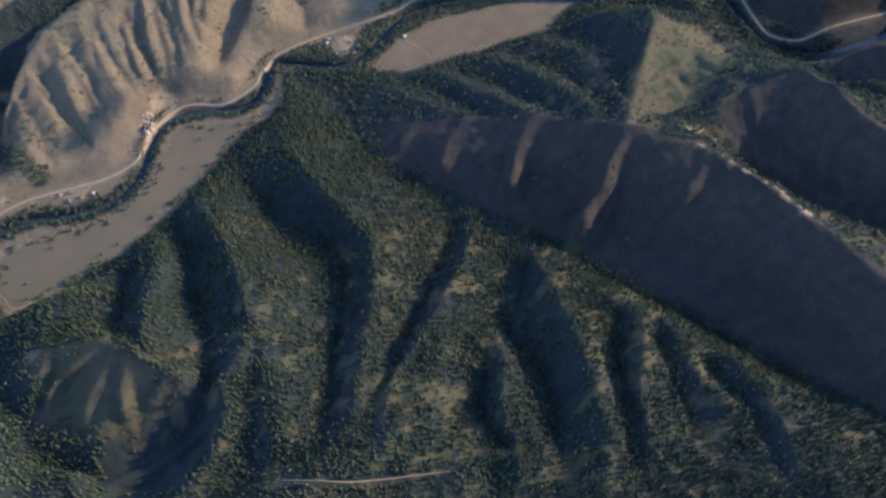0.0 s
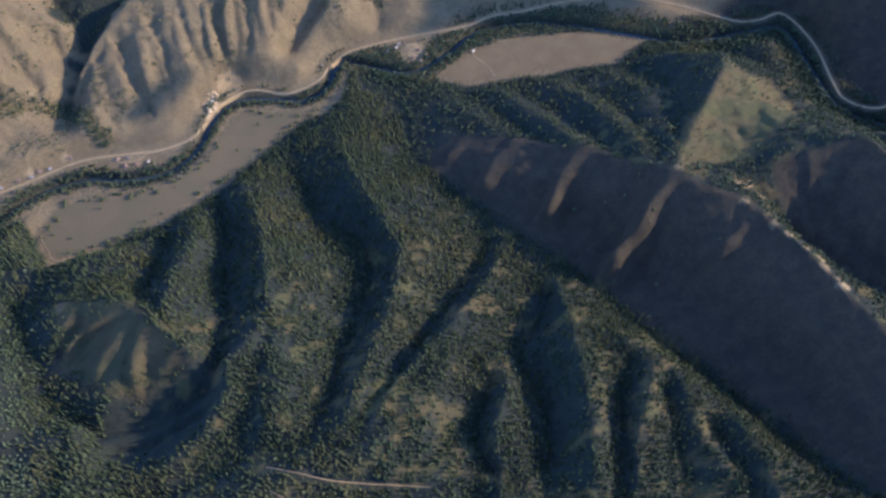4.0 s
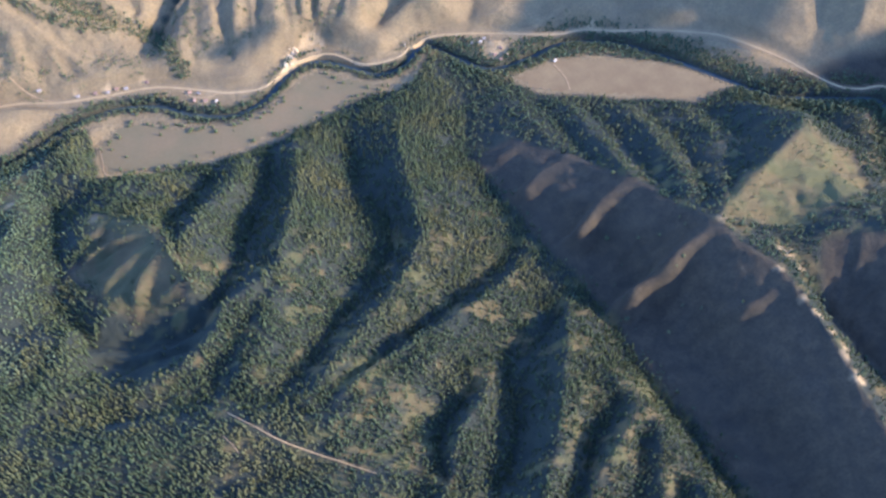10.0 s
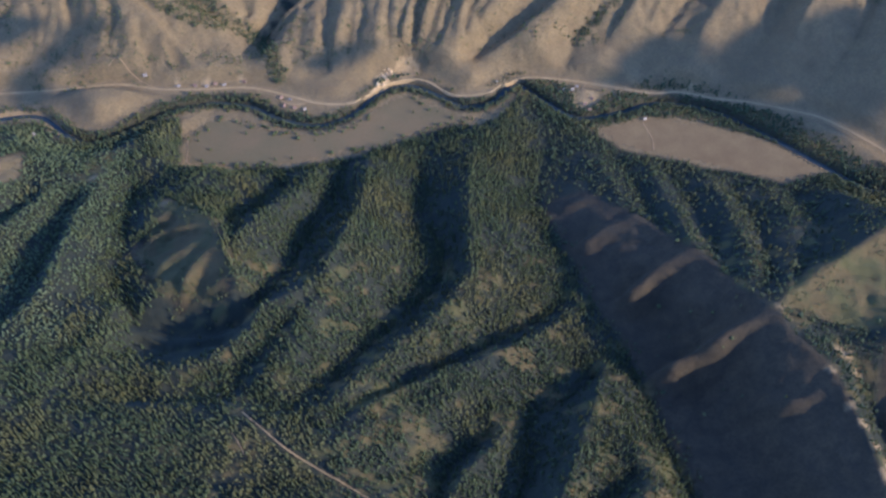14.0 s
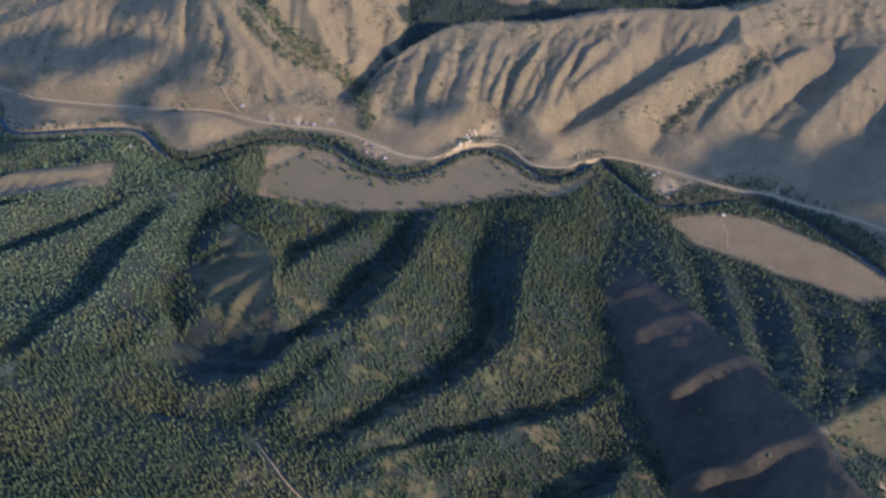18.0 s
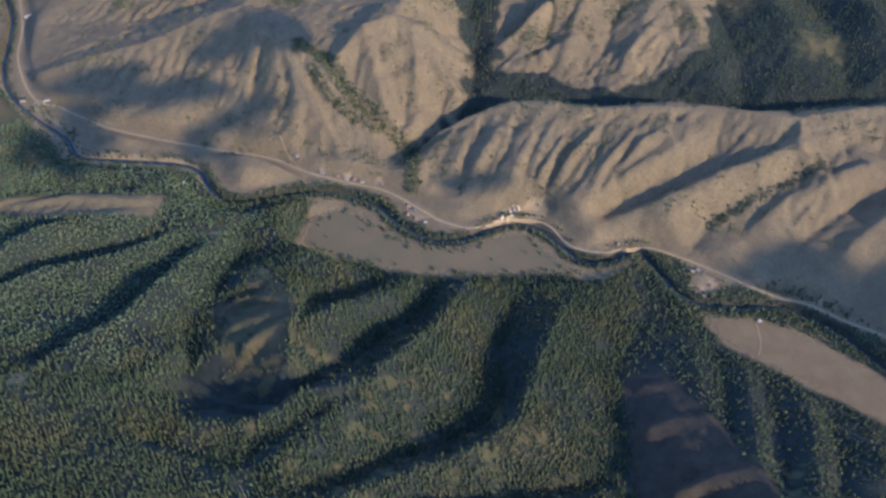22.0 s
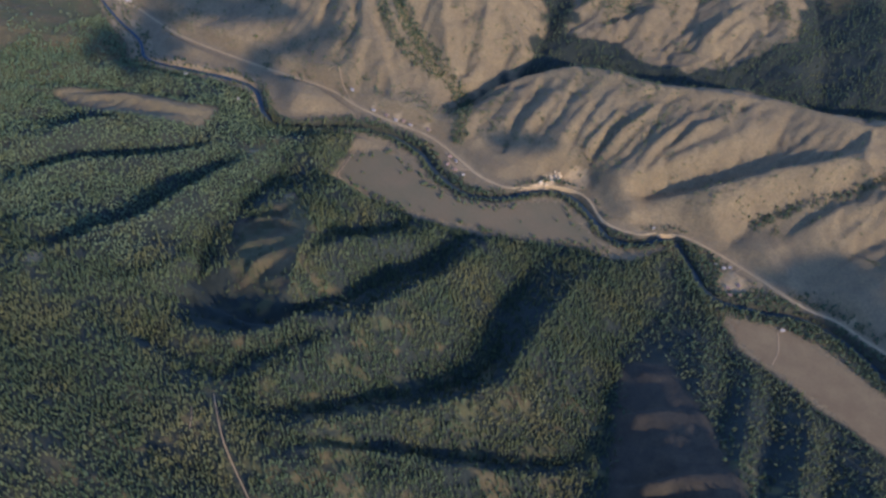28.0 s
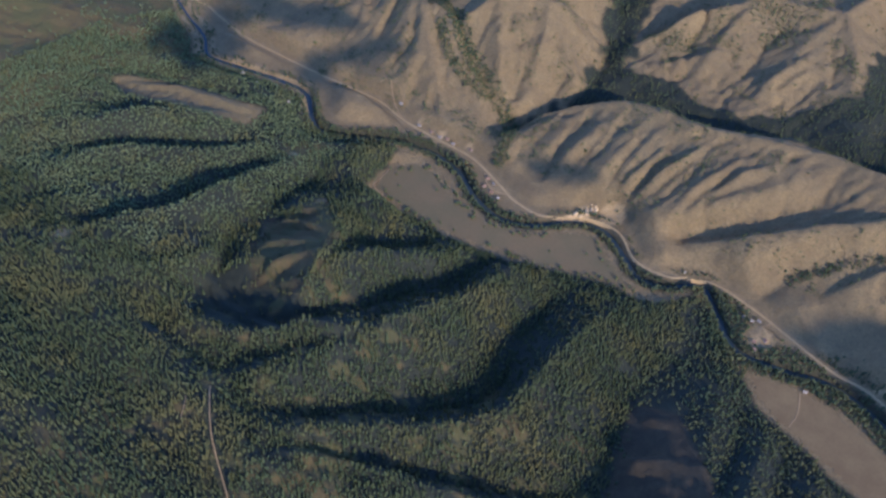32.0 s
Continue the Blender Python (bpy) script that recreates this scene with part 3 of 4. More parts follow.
# ---- land cover ----
NORTH_EDGE = [(-2400, 1300), (-1850, 660), (-1600, 404), (-1475, 190), (-1370, 88), (-1240, 8), (-1120, -50), (-1061, -100), (-1028, -95), (-920, -84), (-802, -64), (-735, -66), (-665, -125), (-608, -148), (-556, -140), (-470, -90), (-425, -85), (-412, -140), (-402, -215), (-355, -224), (-278, -236), (-182, -238), (-91, -219), (1, -202), (79, -170), (150, -150), (240, -150), (290, -85), (345, -110)]
CREEK_SIDE = [(342, -228), (307, -372), (338, -505), (376, -618), (416, -722), (442, -825), (464, -930), (500, -1055), (532, -1200), (564, -1340), (600, -1700), (-2400, -1700)]
WOOD_A = NORTH_EDGE + CREEK_SIDE
WOOD_B = [(290, -85), (345, -105), (400, -165), (445, -200), (484, -245), (612, -297), (781, -356), (905, -345), (1000, -420), (1060, -470), (1090, -600), (1060, -740), (1100, -1000), (1000, -1300), (850, -1500), (716, -1400), (714, -1206), (710, -1088), (709, -1012), (702, -918), (690, -842), (644, -774), (630, -722), (575, -616), (542, -563), (453, -446), (391, -366), (296, -380), (330, -230)]
WOOD_C = [(-254, 140), (-181, 315), (-216, 479), (-344, 700), (-380, 1000), (-190, 900), (-190, 597), (-128, 420), (30, 410), (145, 400), (247, 460), (340, 600), (380, 800), (430, 1300), (1600, 1300), (1500, 500), (900, 480), (724, 440), (574, 330), (411, 345), (265, 310), (123, 285), (40, 300), (-57, 300), (-174, 218)]
WOOD_D = [(-1400, 760), (-1000, 640), (-760, 700), (-560, 860), (-420, 1000), (-500, 1400), (-1500, 1400)]
BARE_HILL = [(-425, -355), (-354, -360), (-272, -470), (-245, -555), (-268, -625), (-369, -605), (-432, -490)]
HOLLOW = [(-255, -574), (-249, -608), (-200, -645), (-206, -684), (-238, -714), (-318, -732), (-400, -718), (-422, -647), (-392, -601), (-334, -600)]
MEADOW = [(884, -562), (987, -589), (954, -713), (772, -757), (649, -719), (677, -678), (777, -614)]
DARK_SLOPE = [(790, -790), (930, -850), (940, -960), (930, -1120), (830, -1130), (770, -990), (760, -900)]
LEFT_BARE = [(-1035, -345), (-1000, -308), (-893, -240), (-800, -214), (-722, -197), (-705, -255), (-765, -305), (-850, -322), (-952, -374)]
TRACKS = [[(-204, -848), (-175, -876), (-140, -908), (-108, -930), (-60, -960), (-12, -992)], [(-214, -886), (-204, -900), (-196, -916)], [(-590, 62), (-568, 72), (-545, 52), (-515, 30), (-490, 14)], [(541, -178), (549, -205), (553, -228), (550, -256)], [(-404, -140), (-400, -175), (-396, -207), (-360, -219)], [(-228, -30), (-205, -56), (-176, -66), (-152, -60)], [(440, -58), (430, -90), (446, -116), (470, -128)]]


def TRACK_FAR(x, y):
    return np.minimum(from_line(x, y, [np.array(p, float) for p in TRACKS[0]])[0], from_line(x, y, [np.array(p, float) for p in TRACKS[1]])[0] + 1.5)


SMALL_GLADES = [(377, 857, 40), (425, 807, 34), (526, 929, 46), (597, 659, 40), (654, 674, 34), (-1525, 262, 60), (-1480, 215, 30), (-1216, -166, 50), (-1330, -60, 40), (-1560, 40, 60), (-562, -258, 28), (-545, -212, 18), (-640, -772, 26), (-73, -616, 11), (133, -655, 12), (-15, -745, 13), (15, -850, 24), (60, -905, 20), (-60, -985, 12), (300, -1080, 14), (45, -870, 14), (330, -960, 12), (290, -1000, 10), (160, -700, 10), (-20, -800, 10)]
PALE_SPOTS = [(728, -800, 18, 0.55), (738, -832, 11, 0.5), (712, -1045, 16, 0.85), (716, -962, 10, 0.6), (724, -986, 9, 0.6), (684, -838, 9, 0.5), (695, -900, 7, 0.4), (708, -930, 12, 0.65), (711, -1008, 8, 0.5), (640, -722, 7, 0.3), (-12, -40, 12, 1), (0, -24, 19, 1), (10, -6, 17, 1), (20, 10, 13, 0.9), (655, -94, 12, 0.6), (-560, -270, 10, 0.5), (-405, -368, 14, 0.25), (432, -108, 30, 0.3), (430, -118, 16, 0.55), (446, -100, 12, 0.4), (-640, -775, 18, 0.35), (-440, 22, 8, 0.6), (-376, 18, 9, 0.6), (-300, 16, 9, 0.6), (-1238, 84, 16, 0.7), (-180, -62, 22, 0.25)]


def wood_cover(x, y):
    """How wooded a place is, 0 to 1."""
    edge = 26 * (fractal(x, y, 60, 3) - 0.5)
    w = np.zeros(x.shape)
    for ring in (WOOD_A, WOOD_B, WOOD_C, WOOD_D):
        w = np.maximum(w, 1 - smooth(inside(x, y, ring) + edge * (3.6 if ring is WOOD_C else 1), -6, 6))
    for ring in (BARE_HILL, MEADOW, DARK_SLOPE, LEFT_BARE):
        w = w * smooth(inside(x, y, ring) + edge * (4.5 if ring is BARE_HILL else 0.9), -8, 10)
    return w


GZ = build_height()


def dry_patches(x, y):
    """Thin dry grass among the trees of the upper spurs."""
    return smooth(fractal(x + 300, y * 1.5, 30, 4), 0.57, 0.68) * smooth(x, -380, -260) * (1 - smooth(y, -560, -470))


def meadow_cover(x, y):
    m = 1 - smooth(inside(x, y, MEADOW) + 20 * (fractal(x, y, 50, 3) - 0.5), -10, 12)
    for gx, gy, r in SMALL_GLADES:
        m = np.maximum(m, 0.9 * (1 - smooth(np.hypot(x - gx, (y - gy) * 0.7) + 60 * (fractal(x, y * 2, 16, 3) - 0.5), r * 0.2, r * 1.5)))
    m = np.maximum(m, 0.3 * (1 - smooth(inside(x, y, LEFT_BARE), -20, 20)))
    m = np.maximum(m, 0.65 * (1 - smooth(inside(x, y, BARE_HILL) + 60 * (fractal(x, y, 40, 3) - 0.5), -12, 14)))
    m = np.maximum(m, 0.85 * dry_patches(x, y) * wood_cover(x, y))
    # western pasture; its heavy weight also paints haze's lightening onto the ground
    m = np.maximum(m, 0.92 * (1 - smooth(x + 160 * (fractal(x, y, 120, 3) - 0.5), -1180, -900)) * wood_cover(x, y))
    return m


def pale_cover(x, y):
    p = np.zeros(x.shape)
    for gx, gy, r, much in PALE_SPOTS:
        p = np.maximum(p, much - much * smooth(np.hypot(x - gx, y - gy) + 18 * (fractal(x, y, 16, 3) - 0.5), r * 0.5, r))
    d_road, _ = from_line(x, y, road_line)
    p = np.maximum(p, 0.55 * (1 - smooth(np.hypot(x - 60, (y - 16) * 1.1) + 8 * (fractal(x, y, 12, 3) - 0.5), 24, 30)))
    p = np.maximum(p, 0.4 * (1 - smooth(x, -700, -600)) * smooth(x, -1500, -1300) * (1 - smooth(from_line(x, y, river_line)[0] + 34 * (fractal(x, y, 34, 3) - 0.5), 10, 24)))
    p = np.maximum(p, 0.14 * (1 - smooth(d_road + 10 * (fractal(x, y, 30, 3) - 0.5), 4, 15)))
    return p


def mesh_ob(name, verts, faces, material, smooth_faces=False):
    me = bpy.data.meshes.new(name)
    me.from_pydata([tuple(v) for v in verts], [], faces)
    me.materials.append(material)
    if smooth_faces:
        me.polygons.foreach_set("use_smooth", [True] * len(me.polygons))
    me.update()
    return new(name, me)


def big_mesh(name, verts, tris, material, smooth_faces=False):
    """A mesh from arrays of corners and triangles or quads."""
    me = bpy.data.meshes.new(name)
    n, k = tris.shape
    me.vertices.add(len(verts))
    me.vertices.foreach_set("co", np.ascontiguousarray(verts, dtype=np.float32).ravel())
    me.loops.add(n * k)
    me.loops.foreach_set("vertex_index", np.ascontiguousarray(tris, dtype=np.int32).ravel())
    me.polygons.add(n)
    me.polygons.foreach_set("loop_start", np.arange(0, n * k, k, dtype=np.int32))
    me.polygons.foreach_set("loop_total", np.full(n, k, dtype=np.int32))
    me.polygons.foreach_set("use_smooth", np.full(n, smooth_faces))
    me.materials.append(material)
    me.update(calc_edges=True)
    me.validate()
    return new(name, me)


def build_ground():
    ny, nx = GX.shape
    i, j = np.meshgrid(np.arange(nx - 1), np.arange(ny - 1))
    a = (j * nx + i).ravel()
    quads = np.stack([a, a + 1, a + nx + 1, a + nx], 1)
    ob = big_mesh("ground", np.stack([GX.ravel(), GY.ravel(), GZ.ravel()], 1), quads, GROUND, True)
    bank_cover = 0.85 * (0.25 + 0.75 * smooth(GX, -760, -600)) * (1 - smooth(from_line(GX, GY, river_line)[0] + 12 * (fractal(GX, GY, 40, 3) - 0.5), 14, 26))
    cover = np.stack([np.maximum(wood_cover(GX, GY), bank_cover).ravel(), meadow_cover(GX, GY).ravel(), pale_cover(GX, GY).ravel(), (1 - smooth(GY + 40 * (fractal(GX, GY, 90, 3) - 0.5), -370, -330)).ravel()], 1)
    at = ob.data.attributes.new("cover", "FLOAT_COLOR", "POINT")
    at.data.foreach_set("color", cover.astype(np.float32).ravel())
    return tagged(ob, "dry brown hills and wooded spurs round a river valley", "ground", kind="structure")


build_ground()


def strip(name, line, width, lift, material, level=None, ragged=0.0):
    """A band along a line that lies on the ground, or at one level."""
    p = soft_line(line, 6)
    d = np.gradient(p, axis=0)
    side = np.stack([-d[:, 1], d[:, 0]], 1) / np.linalg.norm(d, axis=1)[:, None]
    across = np.linspace(-0.5, 0.5, 5)
    verts, faces = [], []
    for n in range(len(p)):
        w = width * (0.55 + 0.45 * float(smooth(p[n, 0], -1150, -850)) if level is not None else 1.0) * (1 + ragged * (fractal(np.array([p[n, 0]]), np.array([p[n, 1]]), 40, 3)[0] - 0.5))
        for s in across:
            q = p[n] + side[n] * s * w
            crown = 0.15 * (1 - 4 * s * s)
            z = level if level is not None else float(height(q[0], q[1])) + lift + crown
            verts.append((q[0], q[1], z))
    for n in range(len(p) - 1):
        for k in range(4):
            a = 5 * n + k
            faces.append((a, a + 5, a + 6, a + 1))
    return mesh_ob(name, verts, faces, material, True)


tagged(strip("road", ROAD, 4.8, 0.55, GRAVEL, ragged=0.5), "pale unpaved gravel road along the valley", "road", kind="structure")
tagged(strip("river", RIVER, 11, 0, WATER, level=-4.6), "dark narrow river winding along the valley", "water", kind="structure")


def field(name, ring, label, material):
    ring3 = np.array(ring + ring[:1], float)
    edge = soft_line(ring3, 8)[:-1]
    bm = bmesh.new()
    x0, y0 = edge.min(0)
    x1, y1 = edge.max(0)
    xs, ys = np.arange(x0, x1 + 8, 8.0), np.arange(y0, y1 + 8, 8.0)
    mx, my = np.meshgrid(xs, ys)
    keep = inside(mx, my, list(edge)) + 10 * (fractal(mx, my, 24, 3) - 0.5) < 0
    made = {}
    for j in range(len(ys) - 1):
        for i in range(len(xs) - 1):
            if keep[j, i] and keep[j + 1, i] and keep[j, i + 1] and keep[j + 1, i + 1]:
                quad = []
                for c in ((j, i), (j, i + 1), (j + 1, i + 1), (j + 1, i)):
                    if c not in made:
                        made[c] = bm.verts.new((xs[c[1]], ys[c[0]], float(height(xs[c[1]], ys[c[0]])) + 0.35))
                    quad.append(made[c])
                bm.faces.new(quad)
    me = bpy.data.meshes.new(name)
    bm.to_mesh(me)
    bm.free()
    me.materials.append(material)
    return tagged(new(name, me), label, "field", kind="structure")


field("field_west", FIELD_A, "flat mown brown hay field beside the river", FIELD)
field("field_east", FIELD_B, "flat mown reddish brown field below wooded spurs", FIELD_RED)


# ---- trees ----
def cone_tree(rng, layers, sides, slim):
    """A conifer one unit high: ragged tiers, one above the other."""
    v, f = [], []
    for k in range(layers):
        z0 = 0.06 + 0.84 * k / layers
        z1 = min(1.0, z0 + 1.15 / layers + 0.10)
        r = slim * (1 - 0.80 * k / layers)
        base = len(v)
        turn = rng.uniform(0, 6.28)
        for s in range(sides):
            a = turn + 6.283 * s / sides
            q = r * rng.uniform(0.6, 1.2)
            v.append((q * math.cos(a), q * math.sin(a), z0 + rng.uniform(-0.06, 0.06)))
        v.append((rng.uniform(-0.02, 0.02), rng.uniform(-0.02, 0.02), z1))
        for s in range(sides):
            f.append((base + s, base + (s + 1) % sides, base + sides))
    return np.array(v), np.array(f)


def leafy_tree(rng, clumps):
    """A broadleaf crown one unit high: uneven clumps of foliage with gaps."""
    v, f = [], []
    bm = bmesh.new()
    bmesh.ops.create_icosphere(bm, subdivisions=1, radius=1)
    ball = np.array([p.co[:] for p in bm.verts])
    tris = [[p.index for p in q.verts] for q in bm.faces]
    bm.free()
    for k in range(clumps):
        a = 6.283 * k / max(1, clumps - 1) + rng.uniform(-0.4, 0.4)
        top = k == 0
        c = np.array((0, 0, 0.66)) if top else np.array((0.22 * math.cos(a), 0.22 * math.sin(a), rng.uniform(0.34, 0.52)))
        r = rng.uniform(0.24, 0.30) if top else rng.uniform(0.17, 0.25)
        base = len(v)
        for p in ball:
            q = c + p * r * rng.uniform(0.72, 1.25) * np.array((1, 1, 1.1))
            v.append(tuple(q))
        f += [tuple(base + i for i in t) for t in tris]
    return np.array(v), np.array(f)


RNG = np.random.RandomState(11)
CONES = [cone_tree(RNG, 3, 5, s) for s in (0.16, 0.19, 0.22, 0.25)]
ROUNDS = [leafy_tree(RNG, 2) for _ in range(3)]
SHRUBS = [leafy_tree(RNG, 2) for _ in range(2)]


def planting(x0, x1, y0, y1, gap, chance, seed):
    """Jittered places on a grid, kept by a chance that depends on the place."""
    rng = np.random.RandomState(seed)
    x, y = np.meshgrid(np.arange(x0, x1, gap), np.arange(y0, y1, gap))
    x = x + rng.uniform(-0.48, 0.48, x.shape) * gap
    y = y + rng.uniform(-0.48, 0.48, y.shape) * gap
    x, y = x.ravel(), y.ravel()
    keep = rng.rand(len(x)) < chance(x, y)
    return x[keep], y[keep], rng


def stand(name, x, y, rng, shapes, high, material, label, wide=1.0):
    """One mesh of all the trees of a wood."""
    pick = rng.randint(0, len(shapes), len(x))
    z = height(x, y)
    tall = rng.uniform(high[0], high[1], len(x)) * rng.choice([0.75, 1.0, 1.0, 1.15], len(x))
    spin = rng.uniform(0, 6.283, len(x))
    verts, tris, base = [], [], 0
    for k, (v, f) in enumerate(shapes):
        m = np.where(pick == k)[0]
        if not len(m):
            continue
        c, s, h = np.cos(spin[m])[:, None], np.sin(spin[m])[:, None], tall[m][:, None]
        w = h * wide * rng.uniform(0.85, 1.2, (len(m), 1))
        px = (v[None, :, 0] * c - v[None, :, 1] * s) * w + x[m][:, None]
        py = (v[None, :, 0] * s + v[None, :, 1] * c) * w + y[m][:, None]
        pz = v[None, :, 2] * h + z[m][:, None] - 0.4
        verts.append(np.stack([px, py, pz], -1).reshape(-1, 3))
        tris.append((f[None] + (np.arange(len(m)) * len(v))[:, None, None]).reshape(-1, 3) + base)
        base += len(m) * len(v)
    ob = big_mesh(name, np.vstack(verts), np.vstack(tris), material)
    return tagged(ob, label, "forest", kind="stuff")


def thin(x, y):
    """Openings in the woods on the sunny crests."""
    return 1 - 0.55 * smooth(fractal(x, y, 45, 3), 0.55, 0.72)


def glades(x, y):
    g = np.ones(x.shape)
    for gx, gy, r in SMALL_GLADES:
        g = g * (1 - 0.85 * (1 - smooth(np.hypot(x - gx, (y - gy) * 0.7) + 34 * (fractal(x, y, 22, 3) - 0.5), r * 0.3, r * 1.2)))
    return g


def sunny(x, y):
    """Planting chance by how far a slope is turned to the sun: thinned on the shaded sides."""
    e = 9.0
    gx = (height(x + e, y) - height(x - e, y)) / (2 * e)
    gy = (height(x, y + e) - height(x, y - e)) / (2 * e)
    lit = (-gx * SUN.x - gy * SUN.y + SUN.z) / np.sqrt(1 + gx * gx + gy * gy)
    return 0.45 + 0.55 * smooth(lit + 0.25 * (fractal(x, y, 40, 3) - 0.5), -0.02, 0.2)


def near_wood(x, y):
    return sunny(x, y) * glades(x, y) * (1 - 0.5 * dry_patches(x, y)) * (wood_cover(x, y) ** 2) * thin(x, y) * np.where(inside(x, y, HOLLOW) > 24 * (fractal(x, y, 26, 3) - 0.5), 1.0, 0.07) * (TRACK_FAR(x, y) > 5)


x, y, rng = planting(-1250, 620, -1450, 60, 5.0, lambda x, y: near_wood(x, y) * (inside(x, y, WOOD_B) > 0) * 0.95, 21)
half = rng.rand(len(x)) < np.where((x + 60 * fractal(x, y, 90, 2) < -470) & (y + 80 * fractal(x, y, 70, 2) > -660), 0.22, 0.8)
stand("conifer_wood", x[half], y[half], rng, CONES, (7.5, 13.5), NEEDLES, "dense dark green conifers covering the spurs")
west = (x[~half] < -500 + 80 * fractal(x[~half], y[~half], 70, 2)) & (y[~half] > -700)
stand("leafy_wood", x[~half][~west], y[~half][~west], rng, ROUNDS, (5, 9), LEAVES, "rounded green leafy trees mixed among the conifers", 0.85)
stand("young_wood", x[~half][west], y[~half][west], rng, ROUNDS, (4.6, 8), HAZY_YOUNG, "light green young trees, leaves paled for haze, on the western slopes", 0.92)
creek_line = soft_line([(361, -150), (335, -228), (300, -372), (328, -505), (365, -618), (405, -722), (430, -825), (452, -930), (488, -1055), (518, -1200), (550, -1340)], 12)
x, y, rng = planting(280, 640, -1400, -340, 8, lambda x, y: (wood_cover(x, y) < 0.5) * (1 - smooth(from_line(x, y, creek_line)[0] + 26 * fractal(x, y, 40, 3), 18, 52)) * 0.7, 29)
stand("creek_trees", x, y, rng, CONES + ROUNDS, (5, 10), NEEDLES, "trees thinning out along the creek's bare side")
x, y, rng = planting(-460, -220, -650, -340, 7, lambda x, y: (wood_cover(x, y) < 0.6) * np.maximum(0.4 * smooth(fractal(x, y, 32, 3), 0.44, 0.62), 0.6 * smooth(inside(x, y, BARE_HILL) + 60 * (fractal(x, y, 24, 3) - 0.5), -36, -8)), 30)
stand("bare_hill_trees", x, y, rng, CONES, (5, 9), NEEDLES, "few trees scattered over the bare hill")
x, y, rng = planting(640, 1010, -770, -540, 7, lambda x, y: (wood_cover(x, y) < 0.6) * (0.04 + 0.35 * smooth(fractal(x, y, 40, 3), 0.52, 0.66)), 38)
stand("meadow_bushes", x, y, rng, ROUNDS, (3, 6), LEAVES, "low bushes scattered over the dry meadow")
x, y, rng = planting(-1700, 560, -2000, -1450, 12, lambda x, y: wood_cover(x, y) * 0.8, 36)
stand("south_wood", x, y, rng, CONES, (8, 13), NEEDLES, "dark conifers on the high ground to the south")
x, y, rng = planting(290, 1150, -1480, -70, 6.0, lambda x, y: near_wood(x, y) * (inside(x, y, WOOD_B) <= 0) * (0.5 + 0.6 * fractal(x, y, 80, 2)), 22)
stand("spur_wood", x, y, rng, CONES + ROUNDS, (6, 10), NEEDLES, "mixed trees on the spurs above the field")
x, y, rng = planting(-420, 1100, 120, 1290, 7.5, lambda x, y: wood_cover(x, y) * glades(x, y) * (inside(x, y, WOOD_C) < 10) * (0.4 + 0.6 * smooth(fractal(x, y, 60, 3), 0.35, 0.55)), 23)
stand("back_wood", x, y, rng, CONES, (6, 10), NEEDLES, "dark wood in the valley behind the hill")
x, y, rng = planting(-1730, -420, -700, 1290, 8.5, lambda x, y: wood_cover(x, y) * (0.08 + 0.6 * smooth(fractal(x, y, 90, 3), 0.45, 0.62)) * (1 - 0.7 * meadow_cover(x, y)) * ((x < -1250) | (y > 500)), 24)
stand("far_wood", x, y, rng, CONES[:2] + ROUNDS, (6, 10), HAZY_YOUNG, "distant green wood beyond the river bend")


def bank(x, y):
    d, _ = from_line(x, y, river_line)
    dr, _ = from_line(x, y, road_line)
    east = smooth(x, 250, 420)
    return (smooth(d, 5, 8) * (1 - smooth((d + 16 * fractal(x, y, 50, 2)) / (1 + 0.9 * east), 18, 40)) * (0.75 + 0.5 * fractal(x, y, 30, 2)) * (0.3 + 0.7 * smooth(x, -760, -600)) * (dr > 9) * (np.hypot(x - 434, y + 106) > 26) * (inside(x, y, FIELD_A) > 3) * (inside(x, y, FIELD_B) > 3))


x, y, rng = planting(-1740, 1200, -800, 640, 4.8, bank, 25)
stand("riverside_trees", x, y, rng, CONES + ROUNDS, (6, 11), NEEDLES, "trees and bushes lining the river banks")

VILLAGE = [(290, -62), (350, -52), (430, -84), (486, -128), (470, -170), (400, -160), (335, -110)]
x, y, rng = planting(280, 500, -180, -40, 8, lambda x, y: (inside(x, y, VILLAGE) < 0) * 0.35 * (from_line(x, y, road_line)[0] > 9) * (from_line(x, y, river_line)[0] > 8) * (fractal(x, y, 26, 2) > 0.4), 28)
stand("village_trees", x, y, rng, ROUNDS + CONES, (5, 9), LEAVES, "garden trees and bushes round the cabins")

GULLIES = [soft_line(g, 10) for g in (
    [(-594, 293), (-523, 269), (-438, 205), (-359, 172), (-268, 130), (-235, 60), (-215, 10)],
    [(-540, 235), (-470, 175), (-400, 150), (-350, 140)],
    [(520, 110), (430, 40)], [(640, 190), (560, 130), (490, 85)])]


def gully_chance(x, y):
    c = np.zeros(x.shape)
    for n, g in enumerate(GULLIES):
        d, _ = from_line(x, y, g)
        c = np.maximum(c, (1 - smooth(d + 10 * fractal(x, y, 30, 2), (16, 11, 12, 12)[n], (30, 22, 24, 24)[n])) * (0.95, 0.9, 0.35, 0.4)[n])
    return c


def hill_chance(x, y):
    hill = (y > 20) * (wood_cover(x, y) < 0.2)
    return hill * (1 + 1.5 * smooth(y, 380, 520)) * (0.025 + 0.4 * smooth(fractal(x, y, 60, 4), 0.53, 0.68))


